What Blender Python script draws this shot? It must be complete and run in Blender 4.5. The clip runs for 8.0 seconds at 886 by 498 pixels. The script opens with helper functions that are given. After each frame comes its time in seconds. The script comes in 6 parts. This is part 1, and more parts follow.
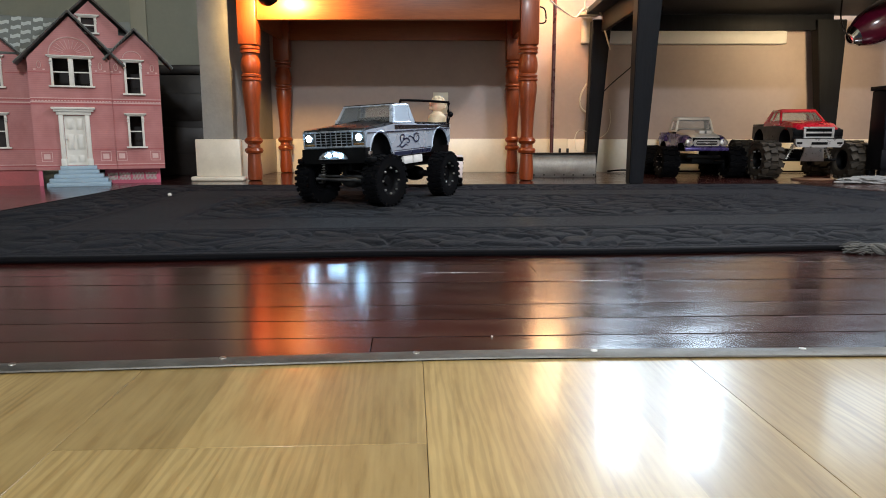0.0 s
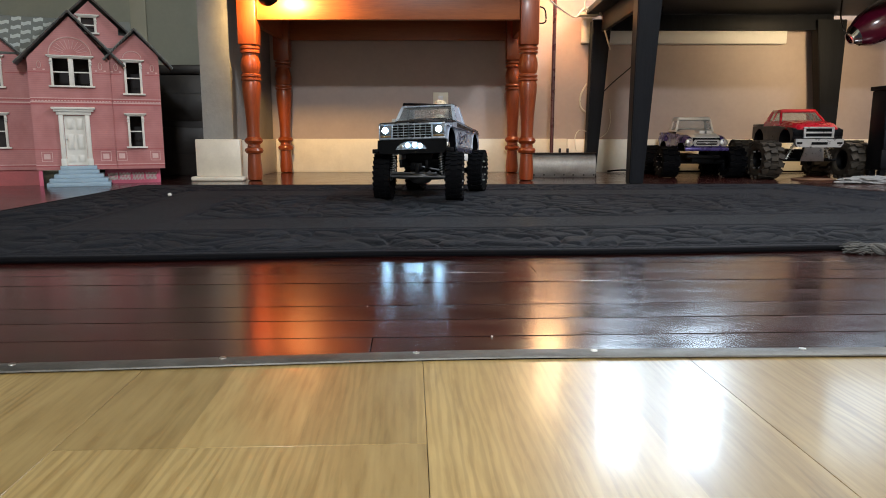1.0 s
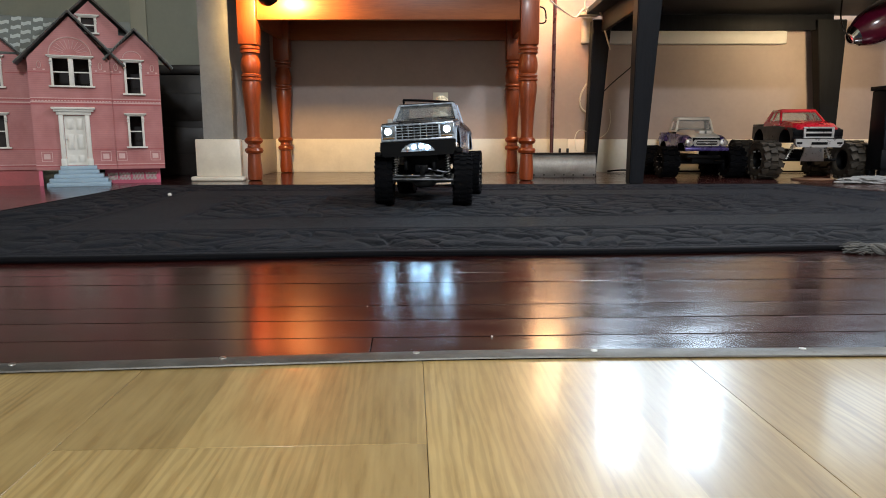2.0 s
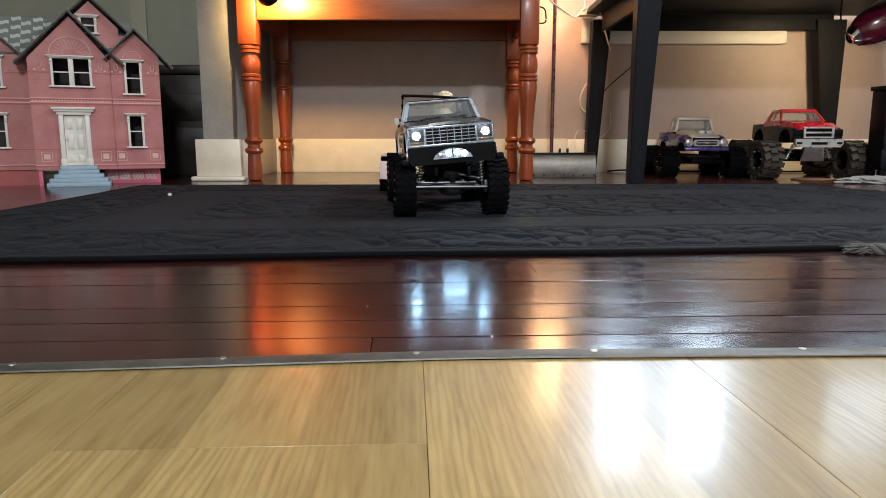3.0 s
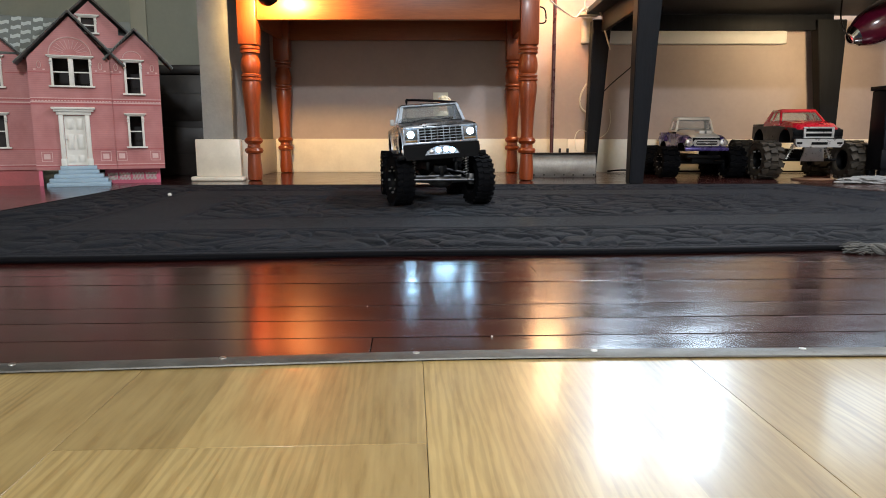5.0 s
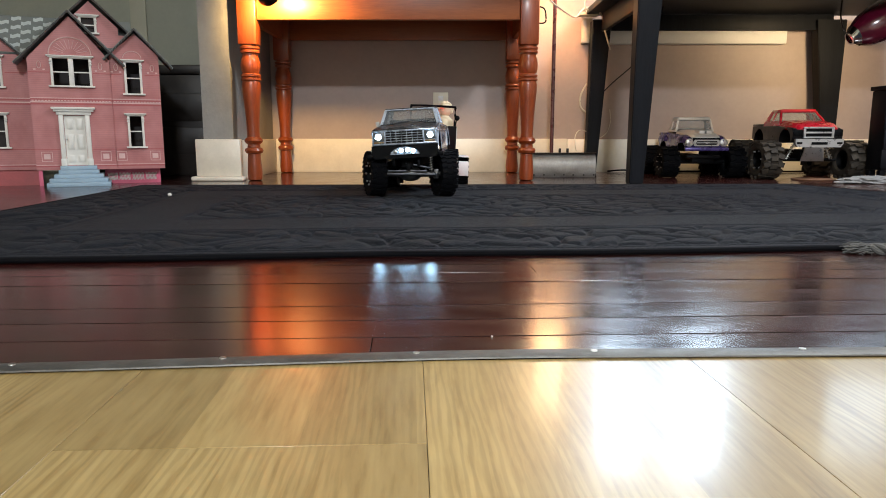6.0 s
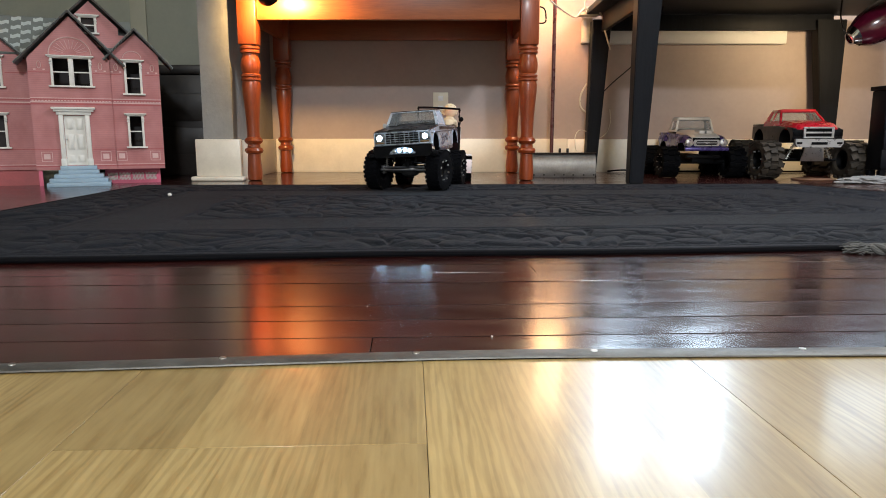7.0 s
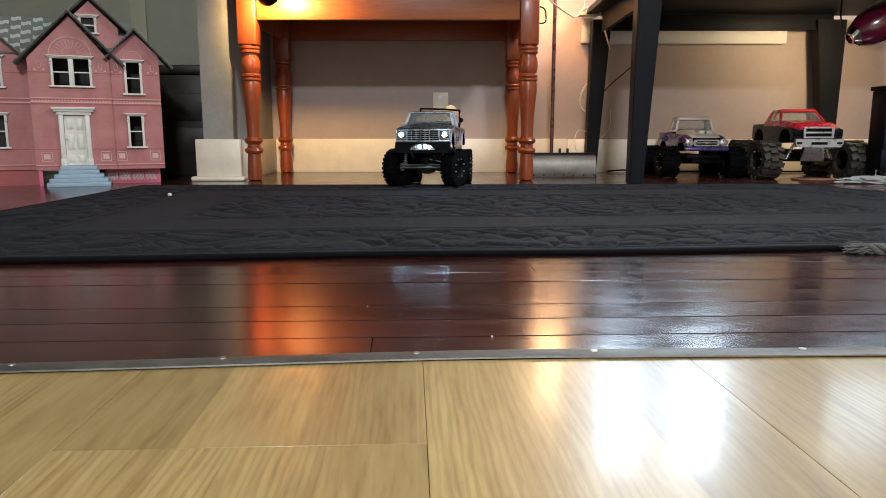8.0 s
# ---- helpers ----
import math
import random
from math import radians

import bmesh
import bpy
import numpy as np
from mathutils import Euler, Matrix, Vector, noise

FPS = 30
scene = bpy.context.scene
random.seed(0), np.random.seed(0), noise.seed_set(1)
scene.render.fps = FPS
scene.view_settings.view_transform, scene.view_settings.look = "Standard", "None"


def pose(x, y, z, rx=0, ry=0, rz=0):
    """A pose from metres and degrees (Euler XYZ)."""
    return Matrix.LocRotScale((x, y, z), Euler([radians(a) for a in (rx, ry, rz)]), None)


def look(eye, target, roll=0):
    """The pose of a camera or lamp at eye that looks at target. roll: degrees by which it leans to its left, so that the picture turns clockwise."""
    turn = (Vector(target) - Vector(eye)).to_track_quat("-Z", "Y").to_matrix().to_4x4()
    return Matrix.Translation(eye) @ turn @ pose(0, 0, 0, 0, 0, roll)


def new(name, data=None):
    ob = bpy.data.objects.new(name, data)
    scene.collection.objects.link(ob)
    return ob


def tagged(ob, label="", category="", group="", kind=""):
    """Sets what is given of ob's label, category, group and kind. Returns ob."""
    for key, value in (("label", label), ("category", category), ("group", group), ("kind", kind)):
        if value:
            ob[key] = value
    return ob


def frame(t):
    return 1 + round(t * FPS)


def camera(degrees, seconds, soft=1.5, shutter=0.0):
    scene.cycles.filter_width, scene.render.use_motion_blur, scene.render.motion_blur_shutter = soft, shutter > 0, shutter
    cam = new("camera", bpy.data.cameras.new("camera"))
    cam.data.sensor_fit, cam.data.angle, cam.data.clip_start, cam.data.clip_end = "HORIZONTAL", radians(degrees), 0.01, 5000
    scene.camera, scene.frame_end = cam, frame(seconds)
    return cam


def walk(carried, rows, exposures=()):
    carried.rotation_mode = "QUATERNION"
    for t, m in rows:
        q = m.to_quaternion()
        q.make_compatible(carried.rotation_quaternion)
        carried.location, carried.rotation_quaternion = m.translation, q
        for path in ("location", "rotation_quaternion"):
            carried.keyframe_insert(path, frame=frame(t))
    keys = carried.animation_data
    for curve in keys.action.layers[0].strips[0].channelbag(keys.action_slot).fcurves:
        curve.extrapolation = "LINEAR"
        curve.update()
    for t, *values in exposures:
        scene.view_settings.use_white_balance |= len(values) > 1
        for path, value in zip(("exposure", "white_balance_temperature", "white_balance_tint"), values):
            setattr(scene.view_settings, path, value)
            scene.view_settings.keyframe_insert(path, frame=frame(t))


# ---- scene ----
# camera: stands on the floor of the light room and looks into the dark one
cam = camera(65.0, 8.0, soft=0.95, shutter=0.4)
EYE = pose(0.0, 0.0, 0.18, 90 - 9.344, 0.0, 0.0)
walk(cam, [(0.0, EYE), (8.0, EYE)], exposures=[(0.0, 0.05), (1.7, -0.01), (2.8, 0.03), (4.5, 0.17), (6.5, 0.19), (8.0, 0.08)])

# world: dim daylight outside the closed rooms
world = bpy.data.worlds.new("sky")
scene.world = world
world.use_nodes = True
sky = world.node_tree.nodes.new("ShaderNodeTexSky")
sky.sky_type, sky.sun_disc, sky.sun_elevation, sky.sun_rotation = "NISHITA", False, radians(35), radians(160)
world.node_tree.links.new(sky.outputs[0], world.node_tree.nodes["Background"].inputs[0])
world.node_tree.nodes["Background"].inputs[1].default_value = 0.1


def area_lamp(name, m, size_x, size_y, watts, colour):
    d = bpy.data.lights.new(name, "AREA")
    d.shape, d.size, d.size_y, d.energy, d.color = "RECTANGLE", size_x, size_y, watts, colour
    ob = new(name, d)
    ob.matrix_world = m
    return ob


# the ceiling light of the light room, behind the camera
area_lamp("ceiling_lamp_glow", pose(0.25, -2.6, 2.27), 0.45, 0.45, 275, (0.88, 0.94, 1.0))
# added fill above the dark room, in place of stronger daylight from the right
area_lamp("room_fill_glow", pose(1.8, 1.8, 2.27), 0.40, 0.40, 75, (0.85, 0.92, 1.0))
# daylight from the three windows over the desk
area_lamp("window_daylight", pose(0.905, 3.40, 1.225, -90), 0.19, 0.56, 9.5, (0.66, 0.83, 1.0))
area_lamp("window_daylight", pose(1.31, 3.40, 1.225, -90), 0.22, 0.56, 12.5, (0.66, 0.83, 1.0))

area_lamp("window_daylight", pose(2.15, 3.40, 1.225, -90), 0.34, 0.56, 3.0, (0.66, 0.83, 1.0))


def point_lamp(name, x, y, z, radius, watts, colour):
    d = bpy.data.lights.new(name, "POINT")
    d.shadow_soft_size, d.energy, d.color = radius, watts, colour
    ob = new(name, d)
    ob.location = (x, y, z)


# the bulb of the maroon lamp under the desk
area_lamp("desk_lamp_glow", look((1.735, 2.72, 0.612), (1.08, 3.42, 0.42)), 0.09, 0.09, 7.5, (1.0, 0.74, 0.42))
# the bulbs of the clip lamp at the table and of the floor lamp
point_lamp("clip_bulb", -0.632, 2.611, 0.687, 0.013, 27.0, (1.0, 0.60, 0.20))
point_lamp("floor_lamp_bulb", 0.505, 3.27, 1.00, 0.04, 24, (1.0, 0.70, 0.40))


# ---- materials ----
def nodes_of(name):
    m = bpy.data.materials.new(name)
    m.use_nodes = True
    nt = m.node_tree
    return m, nt, nt.nodes["Principled BSDF"]


def mapped(nt, scale=(1, 1, 1), coords="Object"):
    tc, mp = nt.nodes.new("ShaderNodeTexCoord"), nt.nodes.new("ShaderNodeMapping")
    mp.inputs["Scale"].default_value = scale
    nt.links.new(tc.outputs[coords], mp.inputs["Vector"])
    return mp.outputs[0]


def noise_of(nt, vector, scale, detail=5, rough=0.55):
    n = nt.nodes.new("ShaderNodeTexNoise")
    n.inputs["Scale"].default_value, n.inputs["Detail"].default_value, n.inputs["Roughness"].default_value = scale, detail, rough
    nt.links.new(vector, n.inputs["Vector"])
    return n.outputs["Fac"]


def ramp_of(nt, fac, stops):
    r = nt.nodes.new("ShaderNodeValToRGB")
    el = r.color_ramp.elements
    while len(el) < len(stops):
        el.new(0.5)
    for e, (p, c) in zip(el, stops):
        e.position, e.color = p, (*c, 1)
    nt.links.new(fac, r.inputs[0])
    return r.outputs[0]


def mix_of(nt, kind, fac, a, b):
    n = nt.nodes.new("ShaderNodeMix")
    n.data_type, n.blend_type = "RGBA", kind
    for sock, v in ((n.inputs[0], fac), (n.inputs[6], a), (n.inputs[7], b)):
        if isinstance(v, (int, float)):
            sock.default_value = v
        elif isinstance(v, tuple):
            sock.default_value = (*v, 1)
        else:
            nt.links.new(v, sock)
    return n.outputs[2]


def bump_of(nt, bsdf, height, strength, distance=0.002):
    b = nt.nodes.new("ShaderNodeBump")
    b.inputs["Strength"].default_value, b.inputs["Distance"].default_value = strength, distance
    nt.links.new(height, b.inputs["Height"])
    nt.links.new(b.outputs[0], bsdf.inputs["Normal"])


def surface(name, c, rough=0.5, metal=0.0, scale=30.0, vary=0.25, bump=0.15, coat=0.0, spec=0.5, stains=0.0):
    """A base colour that varies at two scales, with a little relief and uneven gloss."""
    m, nt, b = nodes_of(name)
    v = mapped(nt)
    fine, coarse = noise_of(nt, v, scale * 6), noise_of(nt, v, scale, 3)
    dark, light = tuple(x * (1 - vary) for x in c), tuple(min(1, x * (1 + vary)) for x in c)
    base = mix_of(nt, "MIX", 0.35, ramp_of(nt, coarse, [(0.3, dark), (0.7, light)]), ramp_of(nt, fine, [(0.3, dark), (0.7, light)]))
    if stains:
        base = mix_of(nt, "MULTIPLY", stains, base, ramp_of(nt, noise_of(nt, v, scale * 0.3, 6, 0.7), [(0.38, (0.35, 0.3, 0.25)), (0.55, (1, 1, 1))]))
    nt.links.new(base, b.inputs["Base Color"])
    r = ramp_of(nt, coarse, [(0.3, (max(0.02, rough - 0.08),) * 3), (0.7, (min(1, rough + 0.08),) * 3)])
    nt.links.new(r, b.inputs["Roughness"])
    b.inputs["Metallic"].default_value, b.inputs["Coat Weight"].default_value = metal, coat
    b.inputs["Coat Roughness"].default_value, b.inputs["Specular IOR Level"].default_value = 0.08, spec
    if bump:
        bump_of(nt, b, fine, bump)
    return m


def wood(name, c0, c1, rough=0.3, along=0, scale=14.0, stretch=14.0, tone=0.0, coat=0.0, bump=0.08, scuffs=0.0, dark_lines=0.0, strips=0.0, scratches=0.0, wavy=0.0, coat_rough=0.15, ripple=0.0, spec=0.5):
    """Wood with its grain along one axis; tone varies it from piece to piece."""
    m, nt, b = nodes_of(name)
    s = [stretch, stretch, stretch]
    s[along] = 1.0
    tc = nt.nodes.new("ShaderNodeTexCoord")
    info = nt.nodes.new("ShaderNodeObjectInfo")
    shift = nt.nodes.new("ShaderNodeVectorMath")
    shift.operation = "MULTIPLY_ADD"
    nt.links.new(info.outputs["Random"], shift.inputs[0])
    shift.inputs[1].default_value = (37, 53, 11)
    nt.links.new(tc.outputs["Object"], shift.inputs[2])
    mp = nt.nodes.new("ShaderNodeMapping")
    mp.inputs["Scale"].default_value = s
    nt.links.new(shift.outputs[0], mp.inputs["Vector"])
    grain = noise_of(nt, mp.outputs[0], scale * 0.35, 8, 0.62)
    fine = noise_of(nt, mp.outputs[0], scale * 2.4, 4, 0.6)
    grain.node.inputs["Distortion"].default_value = wavy
    base = mix_of(nt, "MIX", 0.4, ramp_of(nt, grain, [(0.3, c0), (0.68, c1)]), ramp_of(nt, fine, [(0.32, c0), (0.66, c1)]))
    if tone:
        k = ramp_of(nt, info.outputs["Random"], [(0.0, (1 - tone,) * 3), (1.0, (1.0, 1.0, 1.0))])
        base = mix_of(nt, "MULTIPLY", 1.0, base, k)
    if strips:
        sep, div, flo, wn = (nt.nodes.new("ShaderNode" + k) for k in ("SeparateXYZ", "Math", "Math", "TexWhiteNoise"))
        div.operation, div.inputs[1].default_value, flo.operation, wn.noise_dimensions = "DIVIDE", strips, "FLOOR", "2D"
        nt.links.new(tc.outputs["Object"], sep.inputs[0])
        nt.links.new(sep.outputs[0], div.inputs[0])
        nt.links.new(div.outputs[0], flo.inputs[0])
        com = nt.nodes.new("ShaderNodeCombineXYZ")
        nt.links.new(flo.outputs[0], com.inputs[0])
        nt.links.new(info.outputs["Random"], com.inputs[1])
        nt.links.new(com.outputs[0], wn.inputs["Vector"])
        base = mix_of(nt, "MULTIPLY", 1.0, base, ramp_of(nt, wn.outputs["Value"], [(0.0, (0.80, 0.78, 0.74)), (1.0, (1.12, 1.11, 1.07))]))
    if dark_lines:
        base = mix_of(nt, "MULTIPLY", dark_lines, base, ramp_of(nt, fine, [(0.40, (0.45, 0.36, 0.26)), (0.47, (1, 1, 1))]))
    if ripple:
        wave = nt.nodes.new("ShaderNodeTexWave")
        wave.wave_type, wave.bands_direction = "BANDS", "X"
        for key, value in (("Scale", 60.0), ("Distortion", 14.0), ("Detail", 3.0), ("Detail Scale", 0.55), ("Detail Roughness", 0.55)):
            wave.inputs[key].default_value = value
        flat = nt.nodes.new("ShaderNodeMapping")
        flat.inputs["Scale"].default_value = (1.0, 0.13, 1.0)
        nt.links.new(shift.outputs[0], flat.inputs["Vector"])
        nt.links.new(flat.outputs[0], wave.inputs["Vector"])
        where = ramp_of(nt, noise_of(nt, flat.outputs[0], 14, 3), [(0.40, (0.1, 0.1, 0.1)), (0.62, (1, 1, 1))])
        base = mix_of(nt, "MULTIPLY", where, base, ramp_of(nt, wave.outputs["Fac"], [(0.15, (1 - ripple, 1 - ripple * 1.1, 1 - ripple * 1.3)), (0.6, (1.08, 1.08, 1.08))]))
    if scratches:
        sc = noise_of(nt, mapped(nt, (3, 26, 3)), 9, 6, 0.7)
        base = mix_of(nt, "MIX", ramp_of(nt, sc, [(0.655, (0, 0, 0)), (0.71, (scratches * 0.35,) * 3)]), base, (0.26, 0.22, 0.20))
    r = rough
    nt.links.new(base, b.inputs["Base Color"])
    b.inputs["Roughness"].default_value = r
    if scuffs:
        rr = noise_of(nt, mapped(nt, (4, 11, 4)), 2.2, 7, 0.7)
        nt.links.new(ramp_of(nt, rr, [(0.35, (rough,) * 3), (0.75, (min(1, rough + scuffs),) * 3)]), b.inputs["Roughness"])
    b.inputs["Coat Weight"].default_value = coat
    b.inputs["Coat Roughness"].default_value, b.inputs["Specular IOR Level"].default_value = coat_rough, spec
    bump_of(nt, b, grain, bump, 0.001)
    return m


def glowing(name, colour, strength):
    m, nt, b = nodes_of(name)
    b.inputs["Base Color"].default_value = (*colour, 1)
    b.inputs["Emission Color"].default_value = (*colour, 1)
    b.inputs["Emission Strength"].default_value = strength
    return m


def clear(name, tint=(1, 1, 1), rough=0.02, ior=1.45, through_light=1.0):
    m, nt, b = nodes_of(name)
    b.inputs["Base Color"].default_value = (*tint, 1)
    b.inputs["Transmission Weight"].default_value, b.inputs["Roughness"].default_value, b.inputs["IOR"].default_value = through_light, rough, ior
    return m


M_WALL = surface("taupe wall paint", (0.378, 0.300, 0.268), 0.55, scale=9, vary=0.07, bump=0.25)
M_PILLAR = surface("grey plaster", (0.275, 0.27, 0.255), 0.6, scale=14, vary=0.14, bump=0.5)
M_GREEN = surface("grey-green wall paint", (0.36, 0.38, 0.32), 0.6, scale=8, vary=0.07, bump=0.2)
M_TRIM = surface("cream trim paint", (0.84, 0.77, 0.64), 0.35, scale=12, vary=0.06, bump=0.12, stains=0.15)
M_CEIL = surface("white ceiling paint", (0.78, 0.76, 0.72), 0.8, scale=6, vary=0.05, bump=0.2)
M_SUB = surface("sub-floor", (0.05, 0.03, 0.02), 0.7)
M_DARKFLOOR = wood("worn cherry-brown floorboard", (0.0185, 0.0047, 0.0042), (0.044, 0.0102, 0.0086), 0.13, along=0, scale=9, tone=0.35, scuffs=0.19, bump=0.03, scratches=1.3, coat=0.22)
M_LAMINATE = wood("oak laminate", (0.255, 0.170, 0.062), (0.405, 0.298, 0.130), 0.31, along=1, scale=7, stretch=10, tone=0.10, bump=0.02, dark_lines=0.12, strips=0.0702, coat=0.22, wavy=1.8, coat_rough=0.095, ripple=0.15, spec=0.75)
M_STRIP = surface("worn aluminium strip", (0.135, 0.130, 0.118), 0.5, metal=0.7, scale=40, vary=0.2, bump=0.2, stains=0.4)
M_SCREW = surface("screw steel", (0.6, 0.6, 0.58), 0.3, metal=1.0, bump=0)


def carved_pile():
    """Dense charcoal pile, flecked and a little dusty."""
    m, nt, b = nodes_of("charcoal carved pile")
    tip = noise_of(nt, mapped(nt, (1, 1.3, 1)), 420, 3, 0.6)
    dust = noise_of(nt, mapped(nt), 5, 4, 0.6)
    base = ramp_of(nt, tip, [(0.32, (0.0042, 0.0047, 0.0066)), (0.68, (0.0170, 0.0192, 0.0262))])
    base = mix_of(nt, "MULTIPLY", 0.7, base, ramp_of(nt, dust, [(0.35, (0.6, 0.6, 0.62)), (0.65, (1.15, 1.15, 1.12))]))
    nt.links.new(base, b.inputs["Base Color"])
    b.inputs["Roughness"].default_value, b.inputs["Specular IOR Level"].default_value = 0.72, 0.10
    b.inputs["Sheen Weight"].default_value, b.inputs["Sheen Roughness"].default_value = 0.03, 0.45
    bump_of(nt, b, tip, 0.9, 0.004)
    return m


M_RUG = carved_pile()
M_RUGEDGE = surface("black rug binding", (0.003, 0.003, 0.004), 0.9, scale=90, vary=0.4, bump=0.5, spec=0.1)
M_CHERRY = wood("orange-brown cherry wood", (0.17, 0.029, 0.007), (0.31, 0.062, 0.014), 0.34, along=2, scale=9, coat=0.15)
M_CHERRYX = wood("orange-brown cherry rail", (0.17, 0.040, 0.010), (0.31, 0.088, 0.022), 0.42, along=0, scale=9, coat=0.0)
M_BLACKWOOD = wood("black-brown stained wood", (0.0036, 0.0042, 0.0060), (0.0080, 0.0092, 0.0125), 0.5, along=2, scale=8, spec=0.12)
M_RUBBER = surface("black tyre rubber", (0.0034, 0.0036, 0.0046), 0.8, scale=80, vary=0.35, bump=0.3, spec=0.06)
M_BLACKPL = surface("black plastic", (0.0028, 0.0030, 0.0037), 0.5, scale=60, vary=0.2, bump=0.05, spec=0.09)
M_CHROME = surface("chrome plastic", (0.75, 0.75, 0.76), 0.12, metal=1.0, scale=40, vary=0.08, bump=0)
M_STEEL = surface("brushed steel", (0.52, 0.52, 0.52), 0.32, metal=1.0, scale=50, vary=0.15, bump=0.1)
M_LAMPWHITE = glowing("white LED", (0.42, 0.72, 1.0), 55)


# ---- mesh helpers ----
def box(bm, x0, x1, y0, y1, z0, z1, bev=0.0, seg=2, m=None):
    g = bmesh.ops.create_cube(bm, size=1, matrix=Matrix.LocRotScale(((x0 + x1) / 2, (y0 + y1) / 2, (z0 + z1) / 2), None, (abs(x1 - x0), abs(y1 - y0), abs(z1 - z0))))
    vs = g["verts"]
    if bev:
        es = list({e for v in vs for e in v.link_edges})
        vs = bmesh.ops.bevel(bm, geom=es, offset=bev, segments=seg, affect="EDGES", profile=0.5)["verts"] if seg else vs
    if m is not None:
        bmesh.ops.transform(bm, matrix=m, verts=vs)
    return vs


def lathe(bm, profile, seg=24, m=None, cap=True):
    """Turn (radius, height) pairs about z."""
    rings = [[bm.verts.new((r * math.cos(2 * math.pi * i / seg), r * math.sin(2 * math.pi * i / seg), z)) for i in range(seg)] for r, z in profile]
    for a, b in zip(rings, rings[1:]):
        for i in range(seg):
            bm.faces.new((a[i], a[(i + 1) % seg], b[(i + 1) % seg], b[i]))
    if cap:
        bm.faces.new(list(reversed(rings[0])))
        bm.faces.new(rings[-1])
    vs = [v for r in rings for v in r]
    if m is not None:
        bmesh.ops.transform(bm, matrix=m, verts=vs)
    return vs


def prism(bm, outline, depth, m=None):
    """An outline in (x, z), drawn from y = 0 to y = depth."""
    a = [bm.verts.new((x, 0, z)) for x, z in outline]
    b = [bm.verts.new((x, depth, z)) for x, z in outline]
    n = len(outline)
    for i in range(n):
        bm.faces.new((a[i], a[(i + 1) % n], b[(i + 1) % n], b[i]))
    bm.faces.new(list(reversed(a)))
    bm.faces.new(b)
    if m is not None:
        bmesh.ops.transform(bm, matrix=m, verts=a + b)
    return a + b


def tube(bm, pts, r, seg=8, closed_ends=True):
    """A round bar along a line of points."""
    pts = [Vector(p) for p in pts]
    rings = []
    for i, p in enumerate(pts):
        d = (pts[min(i + 1, len(pts) - 1)] - pts[max(i - 1, 0)]).normalized()
        q = d.to_track_quat("Z", "Y")
        rings.append([bm.verts.new(p + q @ Vector((r * math.cos(2 * math.pi * k / seg), r * math.sin(2 * math.pi * k / seg), 0))) for k in range(seg)])
    for a, b in zip(rings, rings[1:]):
        for k in range(seg):
            bm.faces.new((a[k], a[(k + 1) % seg], b[(k + 1) % seg], b[k]))
    if closed_ends:
        bm.faces.new(list(reversed(rings[0])))
        bm.faces.new(rings[-1])


def smooth_line(pts, n=8):
    """A soft line through the points."""
    pts = [Vector(p) for p in pts]
    out = []
    for i in range(len(pts) - 1):
        p0, p1, p2, p3 = pts[max(i - 1, 0)], pts[i], pts[i + 1], pts[min(i + 2, len(pts) - 1)]
        for k in range(n):
            t = k / n
            out.append(0.5 * (2 * p1 + (p2 - p0) * t + (2 * p0 - 5 * p1 + 4 * p2 - p3) * t * t + (3 * p1 - p0 - 3 * p2 + p3) * t ** 3))
    return out + [pts[-1]]


def mesh_of(name, bm, material, smooth=True):
    bmesh.ops.recalc_face_normals(bm, faces=bm.faces)
    me = bpy.data.meshes.new(name)
    bm.to_mesh(me)
    bm.free()
    me.materials.append(material)
    if smooth:
        me.shade_smooth()
        me.set_sharp_from_angle(angle=radians(38))
    return me


def part(name, bm, material, parent, label=""):
    ob = new(name, mesh_of(name, bm, material))
    ob.parent = parent
    return tagged(ob, label)


def thing(name, m, label, category, group="", kind=""):
    ob = new(name)
    ob.empty_display_size = 0.02
    ob.matrix_world = m
    return tagged(ob, label, category, group, kind)


def solid(name, bm, material, label, category, kind="", group=""):
    return tagged(new(name, mesh_of(name, bm, material)), label, category, group, kind)


def piece(name, me, parent, m):
    ob = new(name, me)
    ob.parent = parent
    ob.matrix_basis = m
    return ob


# ---- the rooms ----
FLOOR_TURN = 2.6  # the boards and the metal strip lie a little askew to the far wall
TURN = pose(0, 0.545, 0, 0, 0, FLOOR_TURN)


def wall_box(name, x0, x1, y0, y1, z0, z1, material, label):
    bm = bmesh.new()
    box(bm, x0, x1, y0, y1, z0, z1)
    return solid(name, bm, material, label, "wall", "structure")


def wall_with_openings(name, x0, x1, y0, y1, z1, holes, material, label):
    """A wall along x with openings (xa, xb, za, zb) that go through it."""
    bm = bmesh.new()
    xs = sorted({x0, x1, *[h[0] for h in holes], *[h[1] for h in holes]})
    for a, b in zip(xs, xs[1:]):
        cuts = [(h[2], h[3]) for h in holes if h[0] <= a and h[1] >= b]
        z = 0.0
        for lo, hi in sorted(cuts):
            box(bm, a, b, y0, y1, z, lo)
            z = hi
        box(bm, a, b, y0, y1, z, z1)
    bmesh.ops.remove_doubles(bm, verts=bm.verts, dist=1e-5)
    return solid(name, bm, material, label, "wall", "structure")


